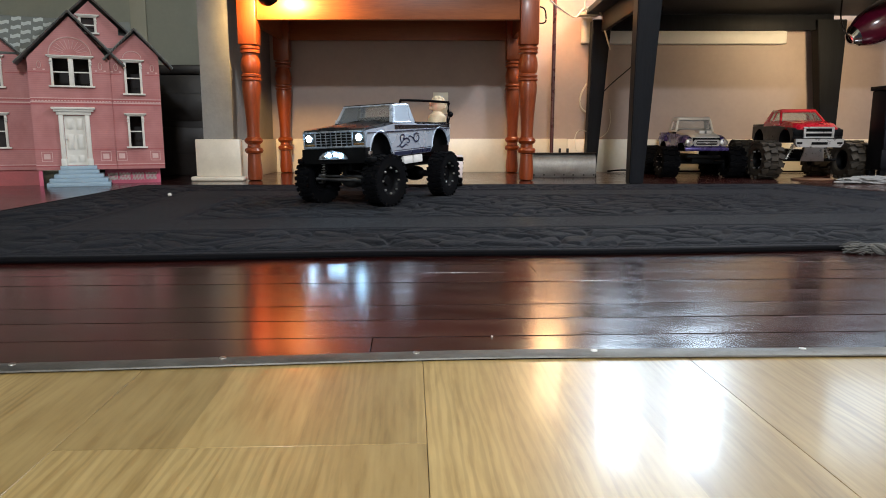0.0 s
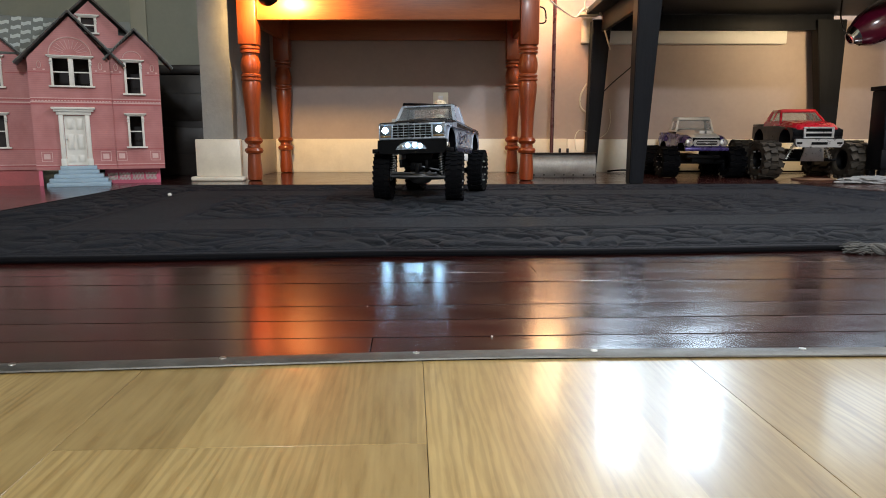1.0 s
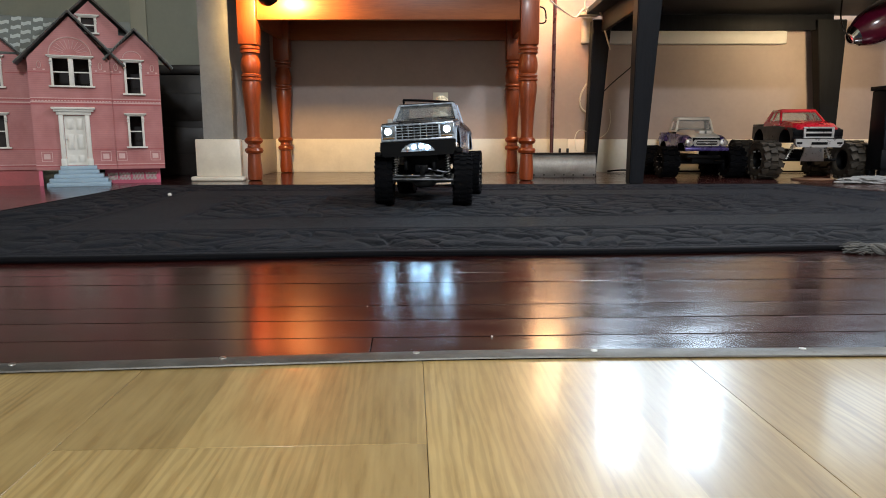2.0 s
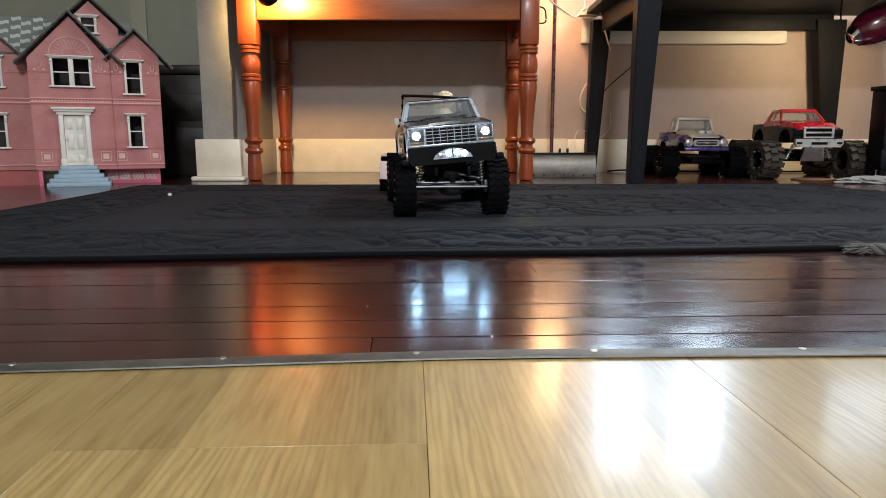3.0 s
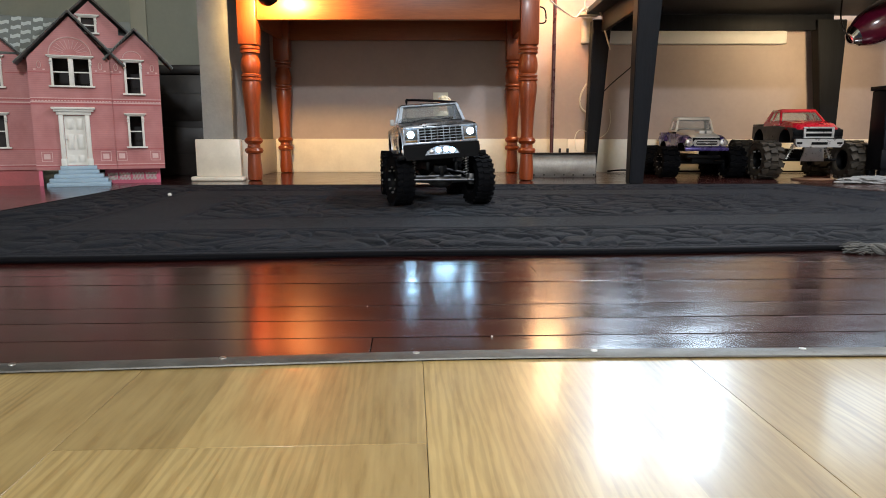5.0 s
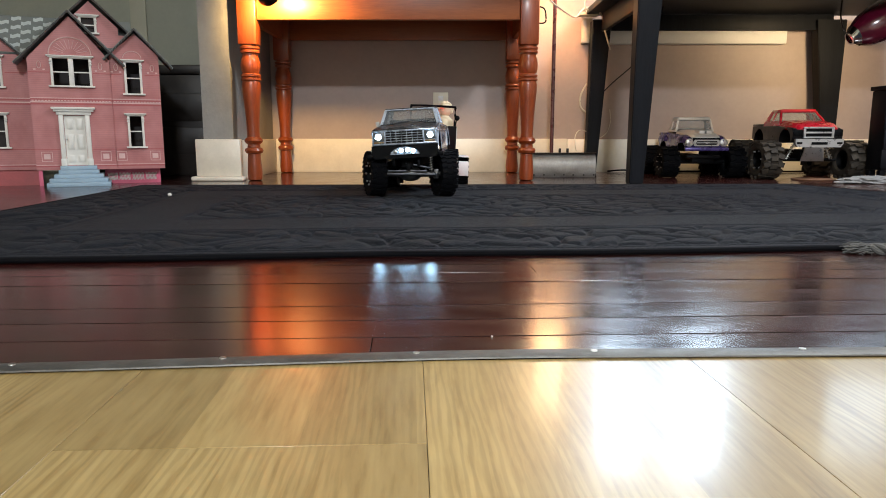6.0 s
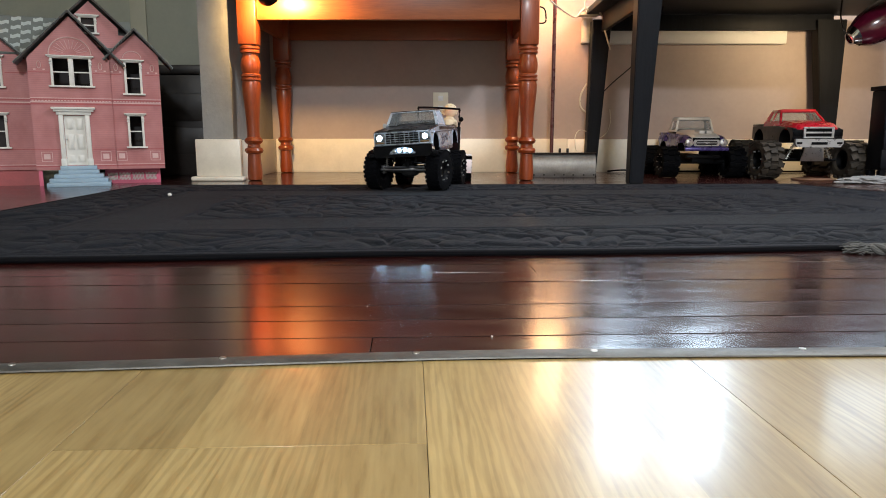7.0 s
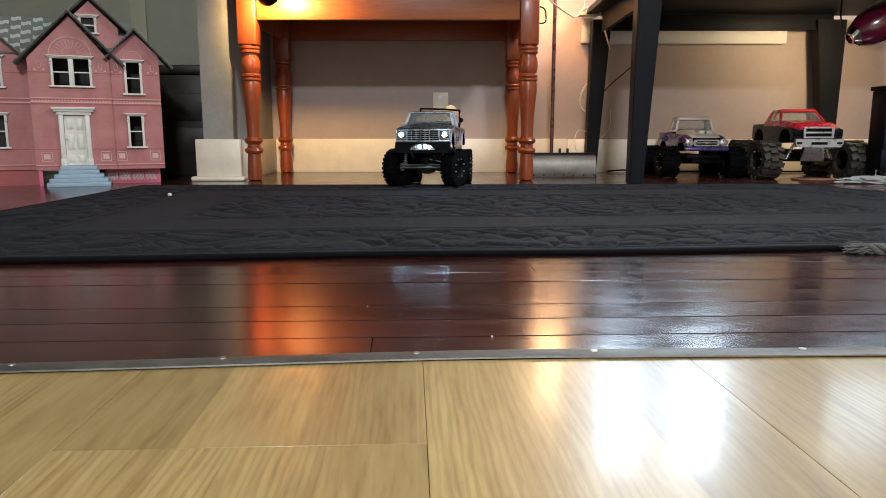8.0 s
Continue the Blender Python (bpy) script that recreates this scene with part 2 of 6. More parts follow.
WALL_Y = 3.42
wall_north = wall_with_openings("wall_north", -0.825, 3.2, WALL_Y, WALL_Y + 0.12, 2.4, [(0.80, 1.01, 0.93, 1.52), (1.19, 1.43, 0.93, 1.52), (1.96, 2.34, 0.93, 1.52)], M_WALL, "taupe painted wall behind the tables")
wall_box("wall_stub", -0.945, -0.827, 2.78, WALL_Y + 0.12, 0, 2.4, M_PILLAR, "rough grey plastered end of a wall beside the table")
wall_box("wall_alcove", -3.2, -0.947, 3.60, 3.72, 0, 2.4, M_GREEN, "pale grey-green painted wall behind the dollhouse")
wall_box("wall_west", -3.32, -3.2, -5.1, 3.72, 0, 2.4, M_GREEN, "pale grey-green side wall")
wall_box("wall_east", 3.2, 3.32, -5.1, 3.72, 0, 2.4, M_WALL, "taupe painted side wall")
wall_box("wall_south", -3.32, 3.32, -5.22, -5.1, 0, 2.4, M_CEIL, "plain white wall of the light room")
wall_box("ceiling", -3.32, 3.32, -5.22, 3.72, 2.4, 2.5, M_CEIL, "plain white ceiling")
wall_box("ground", -3.32, 3.32, -5.22, 3.72, -0.1, -0.016, M_SUB, "dark sub-floor under the boards")


bm = bmesh.new()
box(bm, -1.55, -1.472, 3.585, 3.5995, 0, 2.39, 0.003)
solid("trim", bm, surface("pale olive trim paint", (0.47, 0.47, 0.38), 0.5, scale=10, vary=0.06, bump=0.1), "pale olive upright trim on the green wall", "trim", "structure")


def baseboard(name, x0, x1, y0, y1, h):
    bm = bmesh.new()
    box(bm, x0, x1, y0, y1, 0, h, 0.003)
    return solid(name, bm, M_TRIM, "tall cream painted baseboard with scuffs", "baseboard", "structure")


baseboard("baseboard", -0.808, 0.60, WALL_Y - 0.016, WALL_Y - 0.001, 0.160)
baseboard("baseboard", 0.602, 3.19, WALL_Y - 0.016, WALL_Y - 0.001, 0.158)
baseboard("baseboard", -0.8265, -0.810, 2.782, WALL_Y - 0.017, 0.158)


# ---- rug ----
def rug_thing():
    """A charcoal rug with carved bands along its border, bound in black."""
    fl, fr, br, bl = Vector((-0.985, 0.915)), Vector((1.62, 1.19)), Vector((1.23, 2.455)), Vector((-1.035, 2.395))
    rug = thing("rug", pose(0, 0, 0), "thick charcoal rug with carved border bands on the dark floorboards", "rug")
    nu, nv = 760, 460
    us, vs = np.linspace(0, 1, nu), np.linspace(0, 1, nv) ** 1.2
    U, V = np.meshgrid(us, vs, indexing="ij")
    X = (1 - U) * (1 - V) * fl.x + U * (1 - V) * fr.x + U * V * br.x + (1 - U) * V * bl.x
    Y = (1 - U) * (1 - V) * fl.y + U * (1 - V) * fr.y + U * V * br.y + (1 - U) * V * bl.y
    Y += (1 - V) * (0.012 * np.sin(U * 7.0 + 0.4) + 0.004 * np.sin(U * 23))
    a, b = U * 2.45, V * 1.45
    edge = np.minimum(np.minimum(a, 2.45 - a), np.minimum(b, 1.45 - b))
    # carved leaves: soft pads between deep veins, in a border band and round the middle field
    pads, wob = np.zeros((nu, nv)), np.zeros((nu, nv))
    for q in range(nu):
        for r in range(nv):
            x, y = float(a[q, r]), float(b[q, r])
            w = noise.noise((x * 9, y * 9, 0.3))
            wob[q, r] = w
            e = edge[q, r]
            if 0.05 < e < 0.245 or 0.46 < e < 0.80:
                d = noise.voronoi((x * 15 + 0.8 * w, y * 19 + 0.5 * math.sin(x * 24), 2.0))[0]
                pads[q, r] = d[1] - d[0]
    rng = np.random.RandomState(3)
    Z = 0.0090 + 0.0007 * rng.rand(nu, nv) + 0.0005 * wob
    band = pads > 0
    Z -= np.where(band, 0.0072 * np.exp(-(pads / 0.135) ** 2), 0)
    Z += np.where(band, 0.0050 * np.clip(pads, 0, 0.7), 0)
    for e0 in (0.026, 0.044, 0.250, 0.272, 0.45, 0.81):
        Z -= 0.0055 * np.exp(-((edge - e0 - 0.003 * wob) / 0.0050) ** 2)
    Z -= 0.0055 * np.exp(-(edge / 0.006) ** 2)
    Z = np.maximum(Z, 0.0015)
    verts = np.stack([X, Y, Z], -1).reshape(-1, 3)
    i, j = np.meshgrid(np.arange(nu - 1), np.arange(nv - 1), indexing="ij")
    k = (i * nv + j).ravel()
    faces = np.stack([k, k + nv, k + nv + 1, k + 1], -1)
    me = bpy.data.meshes.new("carpet_surface")
    me.from_pydata(verts.tolist(), [], faces.tolist())
    me.materials.append(M_RUG)
    me.shade_smooth()
    pile = new("carpet_surface", me)
    pile.parent = rug
    bm = bmesh.new()
    ring = [verts[q * nv] for q in range(0, nu, 6)] + [verts[(nu - 1) * nv + q] for q in range(0, nv, 6)]
    ring += [verts[q * nv + nv - 1] for q in range(nu - 1, -1, -6)] + [verts[q] for q in range(nv - 1, -1, -6)]
    tube(bm, [(p[0], p[1], 0.0048) for p in ring], 0.0046, 8)
    part("binding", bm, M_RUGEDGE, rug, "black corded edge binding")
    return rug


rug_thing()


# ---- turned-leg table ----
def table_leg(bm):
    box(bm, -0.036, 0.036, -0.036, 0.036, 0.52, 0.742, 0.004)
    prof = [(0.020, 0.0), (0.027, 0.004), (0.029, 0.03), (0.026, 0.075), (0.024, 0.105), (0.033, 0.110), (0.036, 0.118), (0.033, 0.126), (0.025, 0.130),
            (0.024, 0.142), (0.032, 0.148), (0.036, 0.156), (0.032, 0.164), (0.025, 0.170), (0.024, 0.185), (0.026, 0.24), (0.031, 0.30), (0.035, 0.34), (0.036, 0.372),
            (0.033, 0.384), (0.038, 0.388), (0.038, 0.394), (0.033, 0.398), (0.038, 0.402), (0.038, 0.408), (0.032, 0.413), (0.036, 0.425), (0.038, 0.445), (0.035, 0.465), (0.030, 0.480),
            (0.031, 0.487), (0.038, 0.491), (0.038, 0.498), (0.033, 0.502), (0.038, 0.506), (0.038, 0.513), (0.031, 0.517), (0.031, 0.524)]
    lathe(bm, prof, 28)


def turned_table():
    t = thing("side_table", pose(0, 0, 0), "orange-brown cherry wood table with turned legs against the wall", "table")
    bm = bmesh.new()
    table_leg(bm)
    me = mesh_of("leg", bm, M_CHERRY)
    for x, y in ((-0.746, 2.775), (0.331, 2.785), (-0.748, 3.345), (0.329, 3.345)):
        piece("leg", me, t, pose(x, y, 0))
    for name, dims in (("front_apron", (-0.709, 0.294, 2.755, 2.778, 0.612, 0.742)), ("back_apron", (-0.711, 0.292, 3.335, 3.358, 0.612, 0.742)),
                       ("side_apron", (-0.758, -0.736, 2.813, 3.307, 0.612, 0.742)), ("side_apron", (0.319, 0.341, 2.823, 3.307, 0.612, 0.742))):
        bm = bmesh.new()
        box(bm, *dims, 0.002)
        part(name, bm, M_CHERRYX, t)
    bm = bmesh.new()
    box(bm, -0.80, 0.385, 2.70, 3.40, 0.744, 0.770, 0.006)
    part("tabletop", bm, M_CHERRYX, t)
    return t


turned_table()


# ---- black desk ----
def desk():
    d = thing("desk", pose(0, 0, 0), "black-stained wooden desk with tapered legs standing over the parked trucks", "desk")

    def leg(x, y, wb, wt, lean, hgt=0.70):
        bm = bmesh.new()
        b = [bm.verts.new((x + sx * wb / 2, y + sy * 0.028, 0)) for sx, sy in ((-1, -1), (1, -1), (1, 1), (-1, 1))]
        c = [bm.verts.new((x + lean + sx * wt / 2, y + sy * 0.034, hgt)) for sx, sy in ((-1, -1), (1, -1), (1, 1), (-1, 1))]
        bm.faces.new(b[::-1])
        bm.faces.new(c)
        for i in range(4):
            bm.faces.new((b[i], b[(i + 1) % 4], c[(i + 1) % 4], c[i]))
        bmesh.ops.bevel(bm, geom=list(bm.edges), offset=0.003, segments=2, affect="EDGES")
        return part("leg", bm, M_BLACKWOOD, d)

    leg(0.713, 2.60, 0.052, 0.088, 0.022)
    leg(0.700, 3.34, 0.050, 0.085, 0.030)
    leg(1.815, 3.34, 0.050, 0.135, -0.032)
    leg(2.02, 2.60, 0.052, 0.088, -0.022)
    for name, dims in (("front_rail", (0.78, 1.94, 2.58, 2.60, 0.66, 0.725)), ("back_rail", (0.78, 1.80, 3.33, 3.352, 0.655, 0.725)),
                       ("side_rail", (0.725, 0.745, 2.64, 3.30, 0.645, 0.725)), ("side_rail", (1.94, 1.96, 2.64, 3.30, 0.60, 0.725))):
        bm = bmesh.new()
        box(bm, *dims, 0.002)
        part(name, bm, M_BLACKWOOD, d)
    bm = bmesh.new()
    box(bm, 0.66, 2.08, 2.54, 3.38, 0.727, 0.752, 0.004)
    part("desktop", bm, M_BLACKWOOD, d)
    return d


desk()


# ---- trucks ----
M_SILVER = surface("silver metallic paint", (0.50, 0.585, 0.70), 0.28, metal=0.45, scale=12, vary=0.03, bump=0.02, coat=0.6)
M_GLOSSBLACK = surface("glossy black paint", (0.007, 0.007, 0.010), 0.30, scale=40, vary=0.15, bump=0.02, coat=0.15)
M_NAVY = surface("navy decal film", (0.012, 0.018, 0.05), 0.3, scale=40, vary=0.15, bump=0)
# a little opaque grey tint stands for the reflections that veil the glass
M_WINDOW = clear("thin window film with reflected haze in its tint", (0.74, 0.78, 0.80), 0.05, 1.25, 0.91)
# the pale blue base colour stands for light reflected in the side windows
M_FILM = clear("window film with pale sheen in its colour", (0.55, 0.66, 0.80), 0.12, 1.45, 0.35)
M_LINK = surface("dull steel rod", (0.20, 0.21, 0.23), 0.38, metal=0.9, scale=60, vary=0.25, bump=0)
M_GRILLE = surface("silver plated plastic", (0.34, 0.39, 0.46), 0.28, metal=0.6, scale=40, vary=0.1, bump=0)
M_SILVERGREY = surface("pale grey plastic", (0.45, 0.47, 0.48), 0.4, scale=40, vary=0.08, bump=0.02)
M_TAIL = glowing("red LED lens", (1.0, 0.03, 0.05), 35)
M_WHITEPL = surface("white plastic", (0.75, 0.75, 0.74), 0.4, scale=40, vary=0.06, bump=0.03)
M_AMBER = surface("amber lens", (0.16, 0.09, 0.035), 0.2, scale=40, vary=0.1, bump=0)
M_SPRING = surface("spring steel", (0.55, 0.56, 0.58), 0.3, metal=1.0, scale=60, vary=0.1, bump=0)
M_DARKSTEEL = surface("dark oily steel", (0.10, 0.10, 0.10), 0.45, metal=0.9, scale=60, vary=0.25, bump=0)


def tyre_mesh(r, w, lugs=18, lug_h=0.006):
    """A chunky tyre about the x axis, with rows of staggered lugs."""
    bm = bmesh.new()
    rb = r - lug_h
    prof = [(r * 0.50, -w * 0.36), (r * 0.56, -w * 0.46), (rb * 0.82, -w * 0.50), (rb * 0.95, -w * 0.47), (rb, -w * 0.36), (rb, w * 0.36), (rb * 0.95, w * 0.47), (rb * 0.82, w * 0.50), (r * 0.56, w * 0.46), (r * 0.50, w * 0.36)]
    lathe(bm, prof, 40, Matrix.Rotation(math.pi / 2, 4, "Y"), cap=False)
    tyre = mesh_of("tyre", bm, M_RUBBER)
    bm = bmesh.new()
    for k in range(lugs):
        for row, (x0, x1, off) in enumerate(((-0.52, -0.20, 0.0), (-0.17, 0.17, 0.5), (0.20, 0.52, 0.0))):
            a = 2 * math.pi * (k + off) / lugs
            g = 2 * math.pi * r / lugs
            sl = 0.28 * (1 if row == 0 else -1 if row == 2 else 0)
            m = Matrix.Rotation(a, 4, "X") @ Matrix.Translation((0, 0, rb - 0.001)) @ Matrix.Rotation(sl, 4, "Z")
            box(bm, x0 * w, x1 * w, -g * 0.30, g * 0.30, -0.002, lug_h, 0, 0, m)
    return tyre, mesh_of("tread", bm, M_RUBBER)


def rim_mesh(r, w, studs=8, metal=None):
    """A deep wheel disc with a stud ring on its outer face (towards +x)."""
    bm = bmesh.new()
    prof = [(0.0001, -w * 0.10), (r * 0.16, -w * 0.10), (r * 0.20, -w * 0.02), (r * 0.40, w * 0.02), (r * 0.47, -w * 0.30), (r * 0.53, -w * 0.40), (r * 0.53, w * 0.40), (r * 0.47, w * 0.34), (r * 0.42, w * 0.12), (r * 0.20, w * 0.10), (r * 0.16, w * 0.20), (0.0001, w * 0.20)]
    lathe(bm, prof, 28, Matrix.Rotation(math.pi / 2, 4, "Y"), cap=False)
    me = mesh_of("rim", bm, M_BLACKPL)
    bm = bmesh.new()
    for k in range(studs):
        lathe(bm, [(r * 0.042, 0), (r * 0.042, w * 0.09), (r * 0.024, w * 0.12)], 8, Matrix.Rotation(2 * math.pi * k / studs, 4, "X") @ Matrix.Translation((w * 0.36, 0, r * 0.475)) @ Matrix.Rotation(math.pi / 2, 4, "Y"))
    return me, mesh_of("studs", bm, metal or M_STEEL)


def add_wheels(truck, spots, r, w, lugs, lug_h, metal=None):
    ty, tread = tyre_mesh(r, w, lugs, lug_h)
    rim, studs = rim_mesh(r, w, 8, metal)
    out = []
    for x, y, steer in spots:
        wheel = piece("wheel", ty, truck, pose(x, y, r, 0, 0, steer))
        piece("rim", rim, wheel, pose(0, 0, 0))
        tagged(piece("studs", studs, wheel, pose(0, 0, 0, 0, 0, 180 if x < 0 else 0)), kind="stuff")
        tagged(piece("tread", tread, wheel, pose(0, 0, 0)), kind="stuff")
        out.append(wheel)
    return out


def side_prism(bm, outline, half):
    """An outline in (y, z), drawn across the truck's width."""
    a = [bm.verts.new((-half, y, z)) for y, z in outline]
    b = [bm.verts.new((half, y, z)) for y, z in outline]
    n = len(outline)
    for i in range(n):
        bm.faces.new((a[i], a[(i + 1) % n], b[(i + 1) % n], b[i]))
    bm.faces.new(a[::-1])
    bm.faces.new(b)


def arch(yc, r, z0, n=9):
    """Points of a wheel arch's edge, from the front to the rear."""
    return [(yc - r * math.cos(math.pi * k / (n - 1)), z0 + r * 1.02 * math.sin(math.pi * k / (n - 1))) for k in range(n)]


def dark_wells(body, zmax, ymax):
    """The inner faces of the wheel arches are black."""
    body.data.materials.append(M_BLACKPL)
    for p in body.data.polygons:
        if abs(p.normal.x) < 0.5 and p.center.z < zmax and abs(p.center.y) < ymax:
            p.material_index = 1


def slab(bm, quad, thick):
    """A flat four-cornered plate with some thickness along its normal."""
    q = [Vector(p) for p in quad]
    nrm = (q[1] - q[0]).cross(q[3] - q[0]).normalized() * thick
    a, b = [bm.verts.new(p) for p in q], [bm.verts.new(p + nrm) for p in q]
    bm.faces.new(a[::-1])
    bm.faces.new(b)
    for i in range(4):
        bm.faces.new((a[i], a[(i + 1) % 4], b[(i + 1) % 4], b[i]))


def coil(bm, p, q, r, turns, wire):
    p, q = Vector(p), Vector(q)
    ax = (q - p)
    f = ax.to_track_quat("Z", "Y")
    pts = [p + ax * (k / (turns * 10)) + f @ Vector((r * math.cos(k * math.pi / 5), r * math.sin(k * math.pi / 5), 0)) for k in range(turns * 10 + 1)]
    tube(bm, pts, wire, 5)


def silver_truck():
    tr = thing("toy_truck", pose(0, 2, 0.008), "silver and black radio-controlled pickup truck with lit headlights on the rug", "toy truck")
    wheels = add_wheels(tr, [(-0.0965, -0.160, 0), (0.0965, -0.160, 0), (-0.0965, 0.160, 0), (0.0965, 0.160, 0)], 0.0635, 0.0435, 26, 0.0036)
    # chassis
    bm = bmesh.new()
    for sx in (-1, 1):
        box(bm, sx * 0.034 - 0.004, sx * 0.034 + 0.004, -0.215, 0.215, 0.088, 0.108, 0.0015)
    box(bm, -0.038, 0.038, -0.10, 0.10, 0.080, 0.112, 0.006)
    box(bm, -0.05, 0.05, 0.12, 0.20, 0.092, 0.114, 0.005)
    box(bm, -0.036, 0.036, -0.165, -0.150, 0.098, 0.128, 0.003)
    part("chassis", bm, M_BLACKPL, tr)
    for y in (-0.160, 0.160):
        bm = bmesh.new()
        lathe(bm, [(0.0065, -0.085), (0.0085, -0.05), (0.0095, -0.03), (0.017, -0.022), (0.021, -0.008), (0.021, 0.008), (0.017, 0.022), (0.0095, 0.03), (0.0085, 0.05), (0.0065, 0.085)], 16, Matrix.Translation((0.004, y, 0.064)) @ Matrix.Rotation(math.pi / 2, 4, "Y"))
        lathe(bm, [(0.0125, 0.0), (0.0125, 0.016), (0.008, 0.019), (0.0001, 0.020)], 16, Matrix.Translation((0.004, y, 0.064)) @ Matrix.Rotation(math.pi / 2, 4, "X"))
        part("axle", bm, M_DARKSTEEL if y < 0 else M_BLACKPL, tr, "dark metal axle with a round gear case")
    for pts, r in (([(-0.080, -0.188, 0.064), (0.080, -0.188, 0.064)], 0.0028), ([(-0.078, -0.181, 0.072), (0.05, -0.181, 0.073)], 0.0024), ([(-0.002, -0.188, 0.094), (0.058, -0.184, 0.082)], 0.0022)):
        bm = bmesh.new()
        tube(bm, pts, r, 8)
        for e in pts:
            bmesh.ops.create_uvsphere(bm, u_segments=10, v_segments=6, radius=r * 1.7, matrix=Matrix.Translation(e))
        part("steering_link", bm, M_LINK, tr, "shiny steel steering rod")
    bm = bmesh.new()
    box(bm, -0.016, 0.016, -0.190, -0.168, 0.082, 0.100, 0.002)
    box(bm, -0.003, 0.009, -0.193, -0.189, 0.074, 0.098, 0.001)
    part("steering_servo", bm, M_BLACKPL, tr)
    for sx in (-1, 1):
        bm = bmesh.new()
        box(bm, sx * 0.078 - 0.007, sx * 0.078 + 0.007, -0.180, -0.166, 0.052, 0.078, 0.002)
        part("steering_knuckle", bm, M_DARKSTEEL, tr)
        bm = bmesh.new()
        tube(bm, [(sx * 0.040, -0.150, 0.060), (sx * 0.036, -0.02, 0.076)], 0.0032, 8)
        part("link_arm", bm, M_DARKSTEEL, tr)
        for y in (-0.180, 0.180):
            bm = bmesh.new()
            tube(bm, [(sx * 0.067, y, 0.068), (sx * 0.062, y, 0.128)], 0.0026, 8)
            lathe(bm, [(0.0045, 0), (0.0045, 0.02)], 10, Matrix.Translation((sx * 0.0635, y, 0.106)))
            shock = part("shock_absorber", bm, M_DARKSTEEL, tr)
            bm = bmesh.new()
            coil(bm, (sx * 0.067, y, 0.072), (sx * 0.0625, y, 0.122), 0.0066, 8, 0.0011)
            part("spring", bm, M_SPRING, shock, "bright steel coil spring")
    # body shell, which rolls on the springs
    bm = bmesh.new()
    lower = [(-0.222, 0.1500), (-0.2225, 0.185), (-0.219, 0.1875), (-0.150, 0.1925), (-0.0885, 0.1985), (0.024, 0.1990), (0.030, 0.1955), (0.228, 0.1885), (0.2285, 0.150), (0.222, 0.138)]
    lower += arch(0.160, 0.049, 0.132, 13)[::-1] + [(0.100, 0.119), (-0.100, 0.119)] + arch(-0.160, 0.049, 0.132, 13)[::-1] + [(-0.215, 0.142)]
    side_prism(bm, lower, 0.0895)
    # the flanks lean in above the belt line
    for v in bm.verts:
        if v.co.z > 0.180:
            v.co.x *= 0.972
    bmesh.ops.bevel(bm, geom=[e for e in bm.edges if all(abs(v.co.x) > 0.086 for v in e.verts) and e.verts[0].co.x * e.verts[1].co.x > 0], offset=0.0025, segments=2, affect="EDGES")
    body = part("body", bm, M_SILVER, tr, "silver painted shell with dark flame decals")
    dark_wells(body, 0.1825, 0.213)
    return tr, body, wheels


